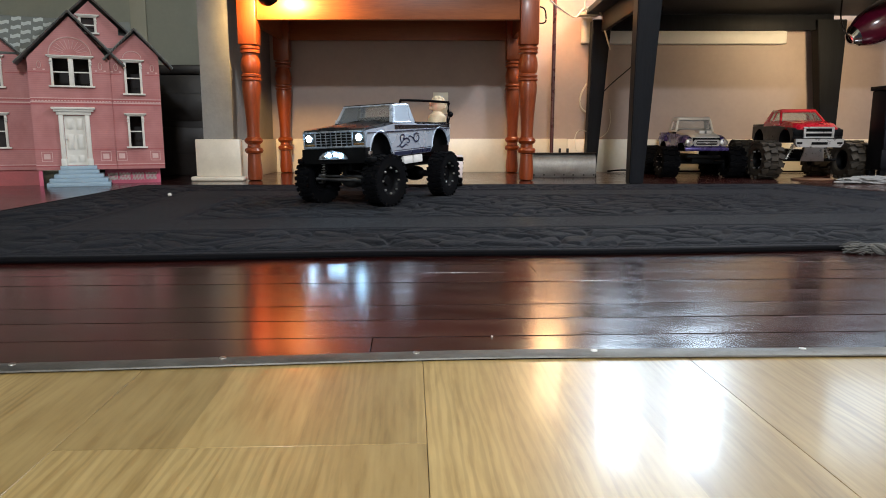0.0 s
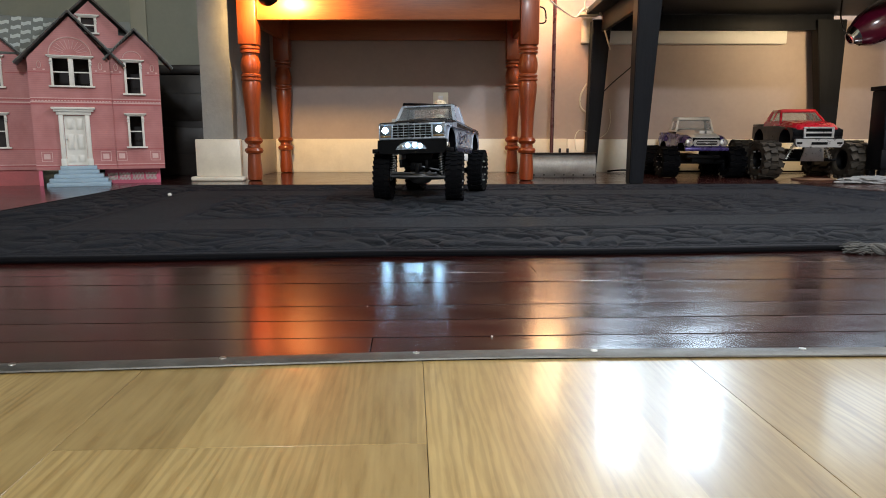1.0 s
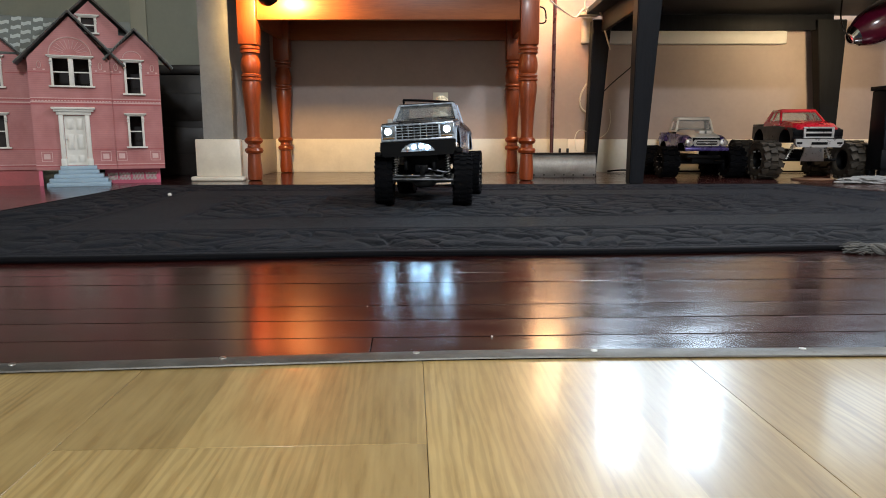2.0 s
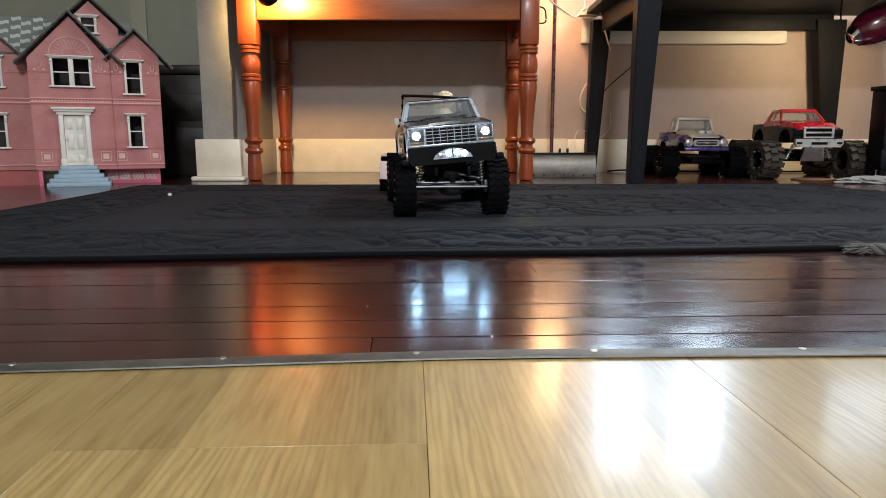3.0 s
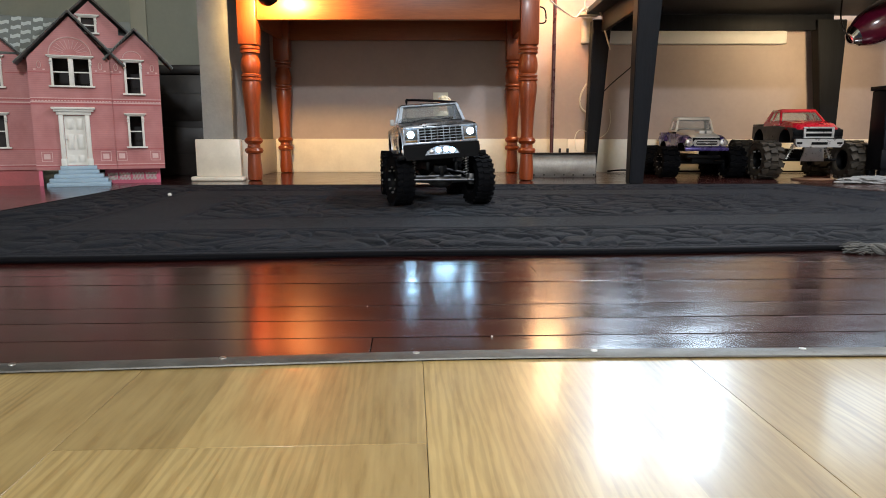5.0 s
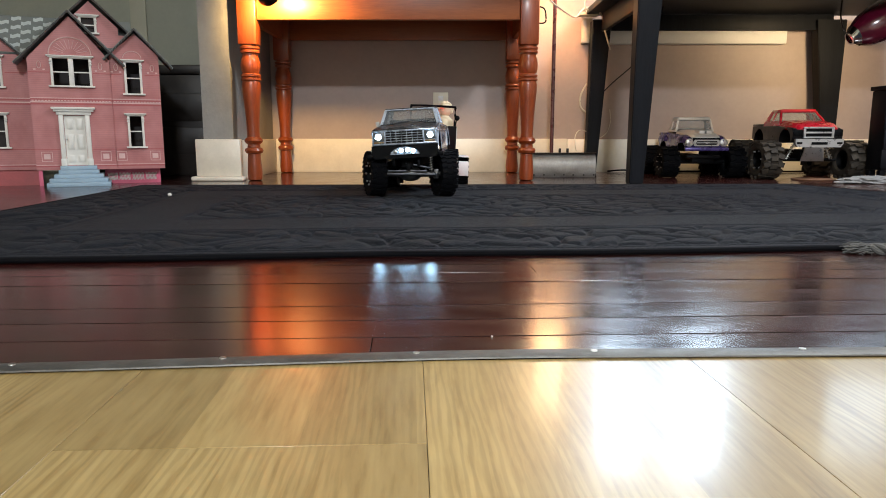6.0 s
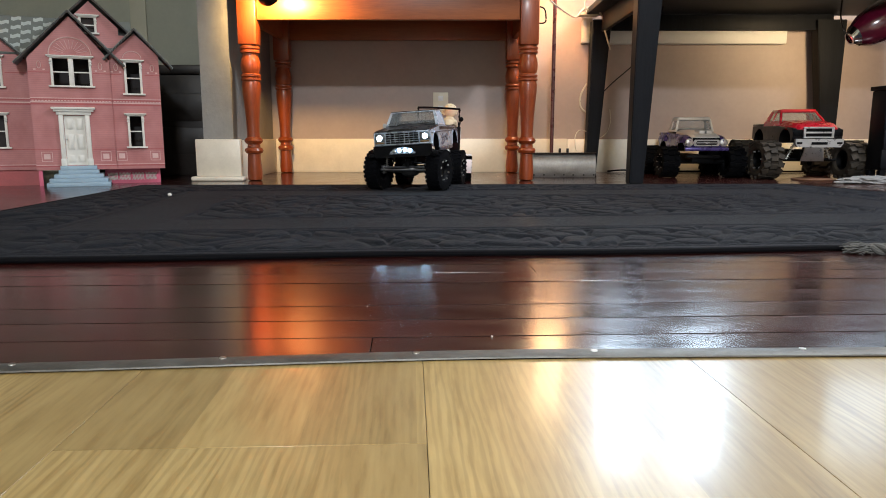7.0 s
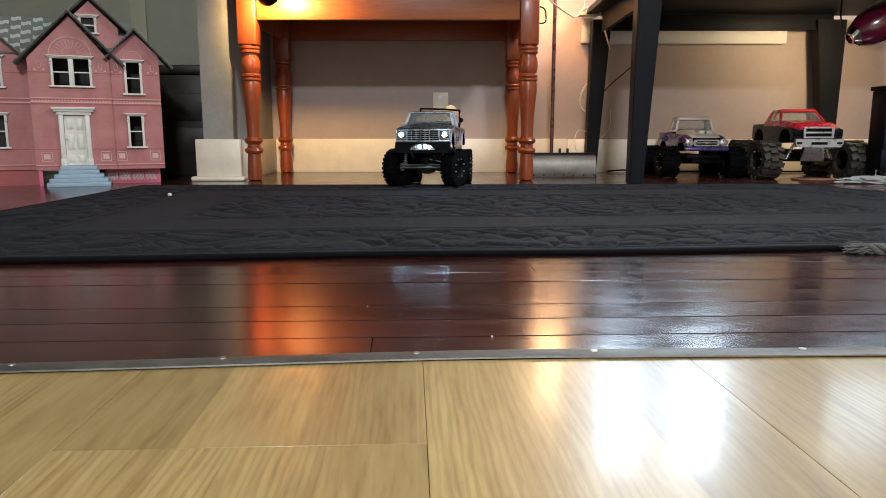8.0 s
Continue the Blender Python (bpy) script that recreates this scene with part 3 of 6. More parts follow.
def truck_body_details(body):
    # hood with a raised centre and pressed edges
    bm = bmesh.new()
    rows = []
    for k in range(7):
        u = k / 6
        y, z, w = -0.2235 + u * 0.134, 0.1922 + 0.0105 * u - 0.0012 * (1 - u) ** 3, 0.0862 - 0.001 * u
        rows.append([bm.verts.new((x * w, y, z + dz)) for x, dz in ((-1, -0.004), (-0.985, 0.0006), (-0.80, 0.0014), (-0.52, 0.0016), (-0.46, 0.0046), (0, 0.0058), (0.46, 0.0046), (0.52, 0.0016), (0.80, 0.0014), (0.985, 0.0006), (1, -0.004))])
    for a, b in zip(rows, rows[1:]):
        for i in range(len(a) - 1):
            bm.faces.new((a[i], a[i + 1], b[i + 1], b[i]))
    lip = [bm.verts.new((v.co.x, v.co.y - 0.001, v.co.z - 0.0055)) for v in rows[0]]
    for i in range(len(lip) - 1):
        bm.faces.new((lip[i], lip[i + 1], rows[0][i + 1], rows[0][i]))
    part("hood", bm, M_GLOSSBLACK, body, "glossy black hood")
    # cab: A front base, R roof front, Q roof rear, B rear base
    A, R, Q, B = (-0.0905, 0.2025), (-0.0645, 0.2445), (0.0150, 0.2455), (0.0225, 0.2000)
    wb, wt = 0.0840, 0.0715
    bm = bmesh.new()
    box(bm, -wt - 0.001, wt + 0.001, R[0] - 0.002, Q[0] + 0.003, 0.2435, 0.2500, 0.0028, 3)
    part("roof", bm, M_GLOSSBLACK, body, "black roof")
    for sx in (-1, 1):
        bm = bmesh.new()
        slab(bm, [(sx * wb, A[0] - 0.001, A[1]), (sx * (wb + 0.0005), A[0] + 0.010, A[1]), (sx * wt, R[0] + 0.0085, R[1]), (sx * wt, R[0] - 0.001, R[1])], 0.0026 * sx)
        slab(bm, [(sx * (wb - 0.006), A[0] - 0.002, A[1]), (sx * wb, A[0] - 0.002, A[1]), (sx * wt, R[0] - 0.002, R[1]), (sx * (wt - 0.005), R[0] - 0.002, R[1])], 0.0026)
        part("windscreen_pillar", bm, M_SILVER, body, "silver windscreen pillar")
        bm = bmesh.new()
        slab(bm, [(sx * wb, 0.002, B[1]), (sx * wb, B[0], B[1]), (sx * wt, Q[0], Q[1]), (sx * wt, 0.002, Q[1])], 0.0026 * sx)
        slab(bm, [(sx * (wb - 0.016), B[0] + 0.001, B[1]), (sx * wb, B[0] + 0.001, B[1]), (sx * wt, Q[0] + 0.001, Q[1]), (sx * (wt - 0.014), Q[0] + 0.001, Q[1])], 0.0024)
        part("rear_pillar", bm, M_SILVER, body, "silver rear cab pillar")
        bm = bmesh.new()
        tube(bm, [(sx * wb, A[0], 0.2025), (sx * wb, B[0], 0.2005)], 0.0024, 6)
        tube(bm, [(sx * wt, R[0], R[1]), (sx * wt, Q[0], Q[1])], 0.0022, 6)
        part("window_rail", bm, M_SILVER, body)
        bm = bmesh.new()
        slab(bm, [(sx * wb, A[0] + 0.008, 0.2025), (sx * wb, 0.003, 0.2015), (sx * wt, 0.003, Q[1]), (sx * wt, R[0] + 0.007, R[1])], 0.0008)
        part("side_window", bm, M_FILM, body, "side window with a pale reflection coloured in")
    bm = bmesh.new()
    slab(bm, [(-wb, A[0], A[1]), (wb, A[0], A[1]), (wt, R[0], R[1]), (-wt, R[0], R[1])], 0.0008)
    part("windscreen", bm, M_WINDOW, body)
    bm = bmesh.new()
    tube(bm, [(-wt, R[0] - 0.003, 0.2455), (wt, R[0] - 0.003, 0.2455)], 0.0022, 6)
    part("roof_edge", bm, M_SILVER, body, "thin silver edge over the windscreen")
    bm = bmesh.new()
    tube(bm, [(-wb, A[0] - 0.001, 0.2035), (wb, A[0] - 0.001, 0.2035)], 0.0022, 6)
    part("cowl", bm, M_BLACKPL, body)
    for x in (-0.048, 0.010):
        bm = bmesh.new()
        tube(bm, [(x, A[0] - 0.004, 0.2055), (x + 0.020, A[0] - 0.001, 0.2085), (x + 0.046, A[0] + 0.003, 0.2100)], 0.0010, 5)
        part("wiper", bm, M_BLACKPL, body)
    bm = bmesh.new()
    box(bm, -0.070, 0.070, -0.010, 0.012, 0.1995, 0.2180, 0.004)
    part("seat", bm, M_BLACKPL, body, "dark bench seat")
    bm = bmesh.new()
    box(bm, -wb + 0.014, wb - 0.014, 0.0175, 0.0190, 0.2005, 0.2440)
    part("rear_window", bm, M_WINDOW, body)
    # grille panel and lights
    bm = bmesh.new()
    box(bm, -0.0875, 0.0875, -0.2265, -0.2230, 0.1490, 0.1535, 0.0008)
    box(bm, -0.0875, 0.0875, -0.2265, -0.2230, 0.1845, 0.1890, 0.0008)
    for x in (-0.0875, -0.0535, 0.0505, 0.0845):
        box(bm, x, x + 0.003, -0.2265, -0.2230, 0.1535, 0.1845, 0.0005)
    part("grille_frame", bm, M_GRILLE, body, "bright grille surround")
    bm = bmesh.new()
    box(bm, -0.0505, 0.0505, -0.2243, -0.2229, 0.1535, 0.1845)
    part("grille_recess", bm, M_BLACKPL, body)
    for i in range(4):
        bm = bmesh.new()
        box(bm, -0.0505, 0.0505, -0.2260, -0.2244, 0.1588 + i * 0.0066, 0.1602 + i * 0.0066)
        part("grille_bar", bm, M_GRILLE, body)
    for i in range(6):
        bm = bmesh.new()
        box(bm, -0.0365 + i * 0.0146 - 0.0005, -0.0365 + i * 0.0146 + 0.0005, -0.2263, -0.2244, 0.1535, 0.1845)
        part("grille_bar", bm, M_GRILLE, body)
    for sx in (-1, 1):
        bm = bmesh.new()
        box(bm, sx * 0.0695 - 0.0150, sx * 0.0695 + 0.0150, -0.2250, -0.2229, 0.1602, 0.1845, 0.0006)
        part("headlight_bezel", bm, M_DARKSTEEL, body)
        bm = bmesh.new()
        lathe(bm, [(0.0001, 0.0), (0.0080, 0.0), (0.0080, 0.001), (0.0056, 0.0035), (0.0001, 0.0045)], 20, Matrix.Translation((sx * 0.0705, -0.2252, 0.1722)) @ Matrix.Rotation(math.pi / 2, 4, "X"))
        part("headlight", bm, M_LAMPWHITE, body, "lit white headlight")
        bm = bmesh.new()
        box(bm, sx * 0.0695 - 0.0140, sx * 0.0695 + 0.0140, -0.2262, -0.2240, 0.1545, 0.1592, 0.0006)
        part("turn_signal", bm, M_AMBER, body, "small amber turn signal lens")
    # valance, bumper stubs and light pod
    bm = bmesh.new()
    prism(bm, [(-0.0895, 0.1480), (0.0895, 0.1480), (0.0905, 0.1250), (0.0840, 0.1130), (-0.0840, 0.1130), (-0.0905, 0.1250)], 0.026, Matrix.Translation((0, -0.2305, 0)))
    part("bumper", bm, M_BLACKPL, body, "black front bumper")
    for sx in (-1, 1):
        bm = bmesh.new()
        box(bm, sx * 0.097 - 0.0075, sx * 0.097 + 0.0075, -0.2330, -0.205, 0.1150, 0.1260, 0.002)
        part("bumper_end", bm, M_BLACKPL, body)
    bm = bmesh.new()
    prism(bm, [(-0.0405, 0.1230), (0.0405, 0.1230), (0.0360, 0.1305), (0.0270, 0.1375), (0.0140, 0.1420), (0.0010, 0.1435), (0.0010, 0.1250), (-0.0010, 0.1250), (-0.0010, 0.1435), (-0.0140, 0.1420), (-0.0270, 0.1375), (-0.0360, 0.1305)], 0.004, Matrix.Translation((0, -0.2350, 0)))
    pod = part("light_pod", bm, M_GRILLE, body, "silver crescent plate with four small lamps")
    for x, z, mat in ((-0.0245, 0.1300, M_STEEL), (-0.0090, 0.1335, M_LAMPWHITE), (0.0090, 0.1345, M_LAMPWHITE), (0.0235, 0.1315, M_LAMPWHITE)):
        bm = bmesh.new()
        lathe(bm, [(0.0001, 0.0), (0.0056, 0.0), (0.0048, 0.002), (0.0001, 0.003)], 16, Matrix.Translation((x, -0.2351, z)) @ Matrix.Rotation(math.pi / 2, 4, "X"))
        part("pod_lamp", bm, mat, pod)
    # bed
    bm = bmesh.new()
    box(bm, -0.080, 0.080, 0.034, 0.224, 0.1850, 0.1965, 0.001)
    part("bed_cover", bm, M_BLACKPL, body, "black bed cover")
    for sx in (-1, 1):
        bm = bmesh.new()
        tube(bm, [(sx * 0.0845, 0.030, 0.1965), (sx * 0.0845, 0.226, 0.1895)], 0.0030, 8)
        part("bed_rail", bm, M_GLOSSBLACK, body, "black bed rail")
        bm = bmesh.new()
        x = sx * 0.0900
        slab(bm, [(x, -0.218, 0.1795), (x, 0.224, 0.1775), (x, 0.224, 0.1800), (x, -0.218, 0.1820)], 0.0006 * sx)
        part("side_stripe", bm, M_NAVY, body, "thin navy belt stripe")
        bm = bmesh.new()
        xu = sx * 0.0876
        slab(bm, [(xu, -0.086, 0.1855), (xu, 0.226, 0.1815), (xu, 0.226, 0.1865), (xu, -0.086, 0.1965)], 0.0007 * sx)
        part("upper_band", bm, M_GLOSSBLACK, body, "glossy black band above the belt stripe")
        bm = bmesh.new()
        slab(bm, [(x, -0.099, 0.1205), (x, 0.099, 0.1205), (x, 0.099, 0.1300), (x, -0.099, 0.1300)], 0.0006 * sx)
        slab(bm, [(x, -0.101, 0.1325), (x, 0.101, 0.1325), (x, 0.101, 0.1340), (x, -0.101, 0.1340)], 0.0006 * sx)
        part("rocker_stripe", bm, M_NAVY, body, "navy rocker stripe")
        # curling flame: tapered ribbons
        bm = bmesh.new()
        curls = (((-0.086, 0.142), (-0.068, 0.146), (-0.048, 0.158), (-0.030, 0.161), (-0.018, 0.154), (-0.026, 0.149), (-0.034, 0.153)),
                 ((-0.060, 0.150), (-0.066, 0.162), (-0.058, 0.171), (-0.046, 0.169), (-0.046, 0.162), (-0.053, 0.162)),
                 ((-0.030, 0.160), (-0.016, 0.166), (0.000, 0.161), (0.014, 0.151), (0.028, 0.153), (0.034, 0.162), (0.025, 0.167), (0.020, 0.161)),
                 ((0.004, 0.158), (0.010, 0.169), (0.022, 0.172), (0.036, 0.169)),
                 ((-0.074, 0.146), (-0.058, 0.140), (-0.040, 0.146), (-0.028, 0.142)))
        for c in curls:
            line = smooth_line([(x, yy, zz) for yy, zz in c], 6)
            n = len(line)
            edge = []
            for i, p in enumerate(line):
                d = (line[min(i + 1, n - 1)] - line[max(i - 1, 0)]).normalized()
                side = Vector((0, -d.z, d.y)) * (0.0017 * math.sin(math.pi * (0.12 + 0.85 * i / (n - 1))) + 0.0002)
                edge.append([bm.verts.new(p + side + Vector((sx * h, 0, 0))) for h in (0.0, 0.0006)] + [bm.verts.new(p - side + Vector((sx * h, 0, 0))) for h in (0.0006, 0.0)])
            for a, b in zip(edge, edge[1:]):
                for i in range(4):
                    bm.faces.new((a[i], a[(i + 1) % 4], b[(i + 1) % 4], b[i]))
        part("flame_decal", bm, M_NAVY, body, "dark curling flame decal")
        for yc in (-0.160, 0.160):
            bm = bmesh.new()
            tube(bm, [(x - sx * 0.0005, p[0], p[1]) for p in arch(yc, 0.0505, 0.132, 15)], 0.0016, 6)
            part("arch_lip", bm, M_SILVER, body)
        bm = bmesh.new()
        box(bm, sx * 0.088 - 0.006, sx * 0.088 + 0.006, -0.222, -0.206, 0.1265, 0.1400, 0.002)
        part("side_marker", bm, M_CHROME, body, "small chrome side marker")
        for y0 in (-0.050, 0.004):
            bm = bmesh.new()
            box(bm, sx * 0.084 - 0.005, sx * 0.084 + 0.005, y0, y0 + 0.046, 0.0965, 0.1165, 0.002)
            part("side_plate", bm, M_WHITEPL, body, "white side plate")
        bm = bmesh.new()
        box(bm, sx * 0.066 - 0.014, sx * 0.066 + 0.014, 0.2286, 0.2315, 0.155, 0.178, 0.001)
        part("tail_light", bm, M_TAIL, body, "lit red tail light")
    bm = bmesh.new()
    box(bm, -0.103, -0.092, -0.066, -0.060, 0.2000, 0.2150, 0.002)
    tube(bm, [(-0.083, -0.064, 0.203), (-0.097, -0.063, 0.207)], 0.0015, 6)
    part("side_mirror", bm, M_SILVERGREY, body)
    # dark inner tub
    bm = bmesh.new()
    box(bm, -0.070, 0.070, -0.205, 0.220, 0.117, 0.183)
    part("inner_tub", bm, M_BLACKPL, body)


main_truck, truck_body, truck_wheels = silver_truck()
truck_body_details(truck_body)

# seconds, x, y, heading, roll and pitch of the shell, steering
TRUCK_WAY = [
    (0.0, -0.1557, 1.859, -26.0, 2.1, -2.2, -8), (0.3, -0.0836, 1.916, -20.3, 1.9, -1.8, -14), (0.5, -0.0450, 1.962, -15.0, 3.0, -0.7, -16), (0.6, -0.030, 1.995, -13.2, 2.0, -0.4, -16), (0.8, -0.026, 2.000, -13.0, 1.9, 1.8, 0), (1.0, -0.0255, 2.001, -13.4, 1.8, 3.0, 9),
    (1.5, -0.029, 2.001, -12.6, 1.3, 3.4, 9), (1.7, -0.0345, 1.970, -12.5, 2.2, 3.6, 8), (2.2, -0.022, 1.820, -2.5, 3.6, 1.6, 8), (2.8, -0.005, 1.641, 7.0, 4.6, 0.5, 2), (3.0, -0.005, 1.646, 6.8, 4.6, 0.6, 0),
    (3.5, -0.0066, 1.645, 6.6, 4.1, 1.7, 0), (4.0, -0.0067, 1.649, 6.5, 4.4, 1.8, 0), (4.2, -0.008, 1.668, 7.0, 4.6, 1.9, 0), (4.5, -0.0125, 1.757, 9.1, 4.8, 2.0, 1), (4.7, -0.0205, 1.799, 10.3, 4.4, 1.6, 3),
    (5.2, -0.045, 1.925, 7.0, 3.8, 0.6, 16), (5.8, -0.0756, 2.069, -0.8, 3.1, -0.5, 25), (6.0, -0.083, 2.120, -4.6, 3.1, -0.8, 24), (6.2, -0.090, 2.148, -6.8, 3.4, -1.0, 18),
    (6.5, -0.0943, 2.198, -11.4, 3.0, -2.0, 6), (6.8, -0.0857, 2.276, -11.9, 3.7, -2.2, -4), (7.0, -0.0745, 2.334, -11.4, 3.4, -1.9, -12), (7.2, -0.0575, 2.378, -10.2, 3.4, -1.2, -16),
    (7.5, -0.0375, 2.458, -9.1, 1.8, -0.9, -20), (7.8, -0.0342, 2.484, -8.1, 0.5, -0.1, -22), (8.0, -0.0339, 2.487, -7.9, 0.2, 0.0, -22)]


# ---- dollhouse ----
def pink_siding():
    m, nt, b = nodes_of("pink printed siding")
    v = mapped(nt)
    sep = nt.nodes.new("ShaderNodeSeparateXYZ")
    nt.links.new(v, sep.inputs[0])
    saw = nt.nodes.new("ShaderNodeMath")
    saw.operation = "FRACT"
    mul = nt.nodes.new("ShaderNodeMath")
    mul.operation = "MULTIPLY"
    mul.inputs[1].default_value = 150.0
    nt.links.new(sep.outputs[2], mul.inputs[0])
    nt.links.new(mul.outputs[0], saw.inputs[0])
    lines = ramp_of(nt, saw.outputs[0], [(0.0, (0.60, 0.60, 0.60)), (0.22, (1, 1, 1))])
    blot = ramp_of(nt, noise_of(nt, v, 14, 4), [(0.3, (0.40, 0.135, 0.135)), (0.7, (0.52, 0.215, 0.210))])
    nt.links.new(mix_of(nt, "MULTIPLY", 0.55, blot, lines), b.inputs["Base Color"])
    b.inputs["Roughness"].default_value = 0.5
    bump_of(nt, b, saw.outputs[0], 0.15, 0.0006)
    return m


M_PINK = pink_siding()
M_PINKDARK = surface("deeper pink band", (0.40, 0.085, 0.09), 0.5, scale=30, vary=0.15, bump=0.05)
M_PINKLIGHT = surface("pale pink printed line", (0.66, 0.44, 0.42), 0.5, scale=30, vary=0.12, bump=0.02)
M_HOTPINK = surface("hot pink plinth", (0.62, 0.12, 0.20), 0.5, scale=30, vary=0.12, bump=0.05)
M_DOLLWHITE = surface("ivory moulded trim", (0.72, 0.71, 0.66), 0.42, scale=40, vary=0.06, bump=0.05)
M_DOLLBLUE = surface("powder blue painted steps", (0.30, 0.42, 0.52), 0.5, scale=30, vary=0.1, bump=0.1)
M_SHINGLE = surface("grey-green printed shingle", (0.17, 0.19, 0.18), 0.6, scale=30, vary=0.15, bump=0.1)
M_SHINGLELIGHT = surface("pale scalloped shingle", (0.50, 0.55, 0.54), 0.6, scale=30, vary=0.12, bump=0.1)
M_ROOFEDGE = surface("dark brown roof edge", (0.026, 0.022, 0.019), 0.6, scale=60, vary=0.4, bump=0.2)
# near-black colour that stands for the shade inside the rooms
M_ROOMSHADE = surface("dark colour for toy room shade", (0.035, 0.030, 0.030), 0.8, scale=20, vary=0.3, bump=0)


def panel_with_holes(bm, u0, u1, v0, v1, z0, z1, holes):
    us = sorted({u0, u1, *[h[0] for h in holes], *[h[1] for h in holes]})
    for a, b in zip(us, us[1:]):
        z = z0
        for h in sorted((h for h in holes if h[0] <= a + 1e-6 and h[1] >= b - 1e-6), key=lambda h: h[2]):
            box(bm, a, b, v0, v1, z, h[2])
            z = h[3]
        box(bm, a, b, v0, v1, z, z1)
    bmesh.ops.remove_doubles(bm, verts=bm.verts, dist=1e-5)


def doll_window(house, u0, u1, z0, z1, v, panes=1):
    """A sash window with moulded surround, lintel, sill and brackets."""
    bm = bmesh.new()
    w = 0.008
    for a, b in ((u0 - w, u0), (u1, u1 + w)):
        box(bm, a, b, v - 0.006, v + 0.004, z0, z1, 0.001)
    box(bm, u0 - w, u1 + w, v - 0.006, v + 0.004, z1, z1 + 0.006, 0.001)
    win = part("window", bm, M_DOLLWHITE, house, "ivory moulded toy sash window")
    bm = bmesh.new()
    box(bm, u0 - 0.018, u1 + 0.018, v - 0.014, v + 0.002, z1 + 0.006, z1 + 0.0105, 0.0012)
    box(bm, u0 - 0.013, u1 + 0.013, v - 0.010, v + 0.002, z1 + 0.0025, z1 + 0.006, 0.0008)
    part("lintel", bm, M_DOLLWHITE, win)
    bm = bmesh.new()
    box(bm, u0 - 0.016, u1 + 0.016, v - 0.013, v + 0.002, z0 - 0.006, z0, 0.001)
    part("sill", bm, M_DOLLWHITE, win)
    zm = (z0 + z1) / 2
    span = (u1 - u0) / panes
    for k in range(panes):
        bm = bmesh.new()
        box(bm, u0 + k * span, u0 + (k + 1) * span, v + 0.0005, v + 0.005, zm - 0.002, zm + 0.002)
        part("glazing_bar", bm, M_DOLLWHITE, win)
    for k in range(1, panes):
        bm = bmesh.new()
        box(bm, u0 + k * span - 0.008, u0 + k * span + 0.008, v - 0.005, v + 0.004, z0, z1, 0.001)
        part("mullion", bm, M_DOLLWHITE, win)
    for a in (u0 - 0.006, u1 + 0.006):
        for dz in (0.006, 0.015):
            bm = bmesh.new()
            box(bm, a - 0.004, a + 0.004, v - 0.010, v - 0.005, z1 - dz - 0.006, z1 - dz, 0.001)
            part("bracket", bm, M_DOLLWHITE, win)
    return win


def gable_wing(house, u0, u1, v, back, zb, zt, peak_u, peak_z, eave_l, eave_r, holes, roof_over=0.02):
    bm = bmesh.new()
    panel_with_holes(bm, u0, u1, v, v + 0.008, zb, zt, holes)
    a = [(u0, zt), (u1, zt), (peak_u, peak_z - 0.012)]
    prism(bm, a, 0.008, Matrix.Translation((0, v, 0)))
    part("front_wall", bm, M_PINK, house, "pink printed siding wall")
    bm = bmesh.new()
    box(bm, u0, u0 + 0.008, v + 0.0085, back, zb, zt)
    part("side_wall", bm, M_PINK, house)
    bm = bmesh.new()
    box(bm, u1 - 0.008, u1, v + 0.0085, back, zb, zt)
    part("side_wall", bm, M_PINK, house)
    for e in (eave_l, eave_r):
        bm = bmesh.new()
        d = Vector((e[0] - peak_u, 0, e[1] - peak_z))
        slab(bm, [(peak_u, v - roof_over, peak_z), (peak_u, back, peak_z), (e[0], back, e[1]), (e[0], v - roof_over, e[1])], 0.006 if e[0] < peak_u else -0.006)
        roof = part("roof_slope", bm, M_SHINGLE, house, "grey-green shingled roof slope")
        bm = bmesh.new()
        n = max(6, int(d.length / 0.014))
        for k in range(n):
            p, q = Vector((peak_u, 0, peak_z)) + d * (k / n), Vector((peak_u, 0, peak_z)) + d * ((k + 0.93) / n)
            dz = 0.0012 * (k % 2)
            slab(bm, [(p.x, v - roof_over - 0.006, p.z - 0.004 - dz), (q.x, v - roof_over - 0.006, q.z - 0.004 - dz), (q.x, v - roof_over - 0.006, q.z + 0.004 - dz), (p.x, v - roof_over - 0.006, p.z + 0.004 - dz)], 0.0055 if e[0] > peak_u else -0.0055)
        part("barge_board", bm, M_ROOFEDGE, roof, "dark scalloped roof edge")


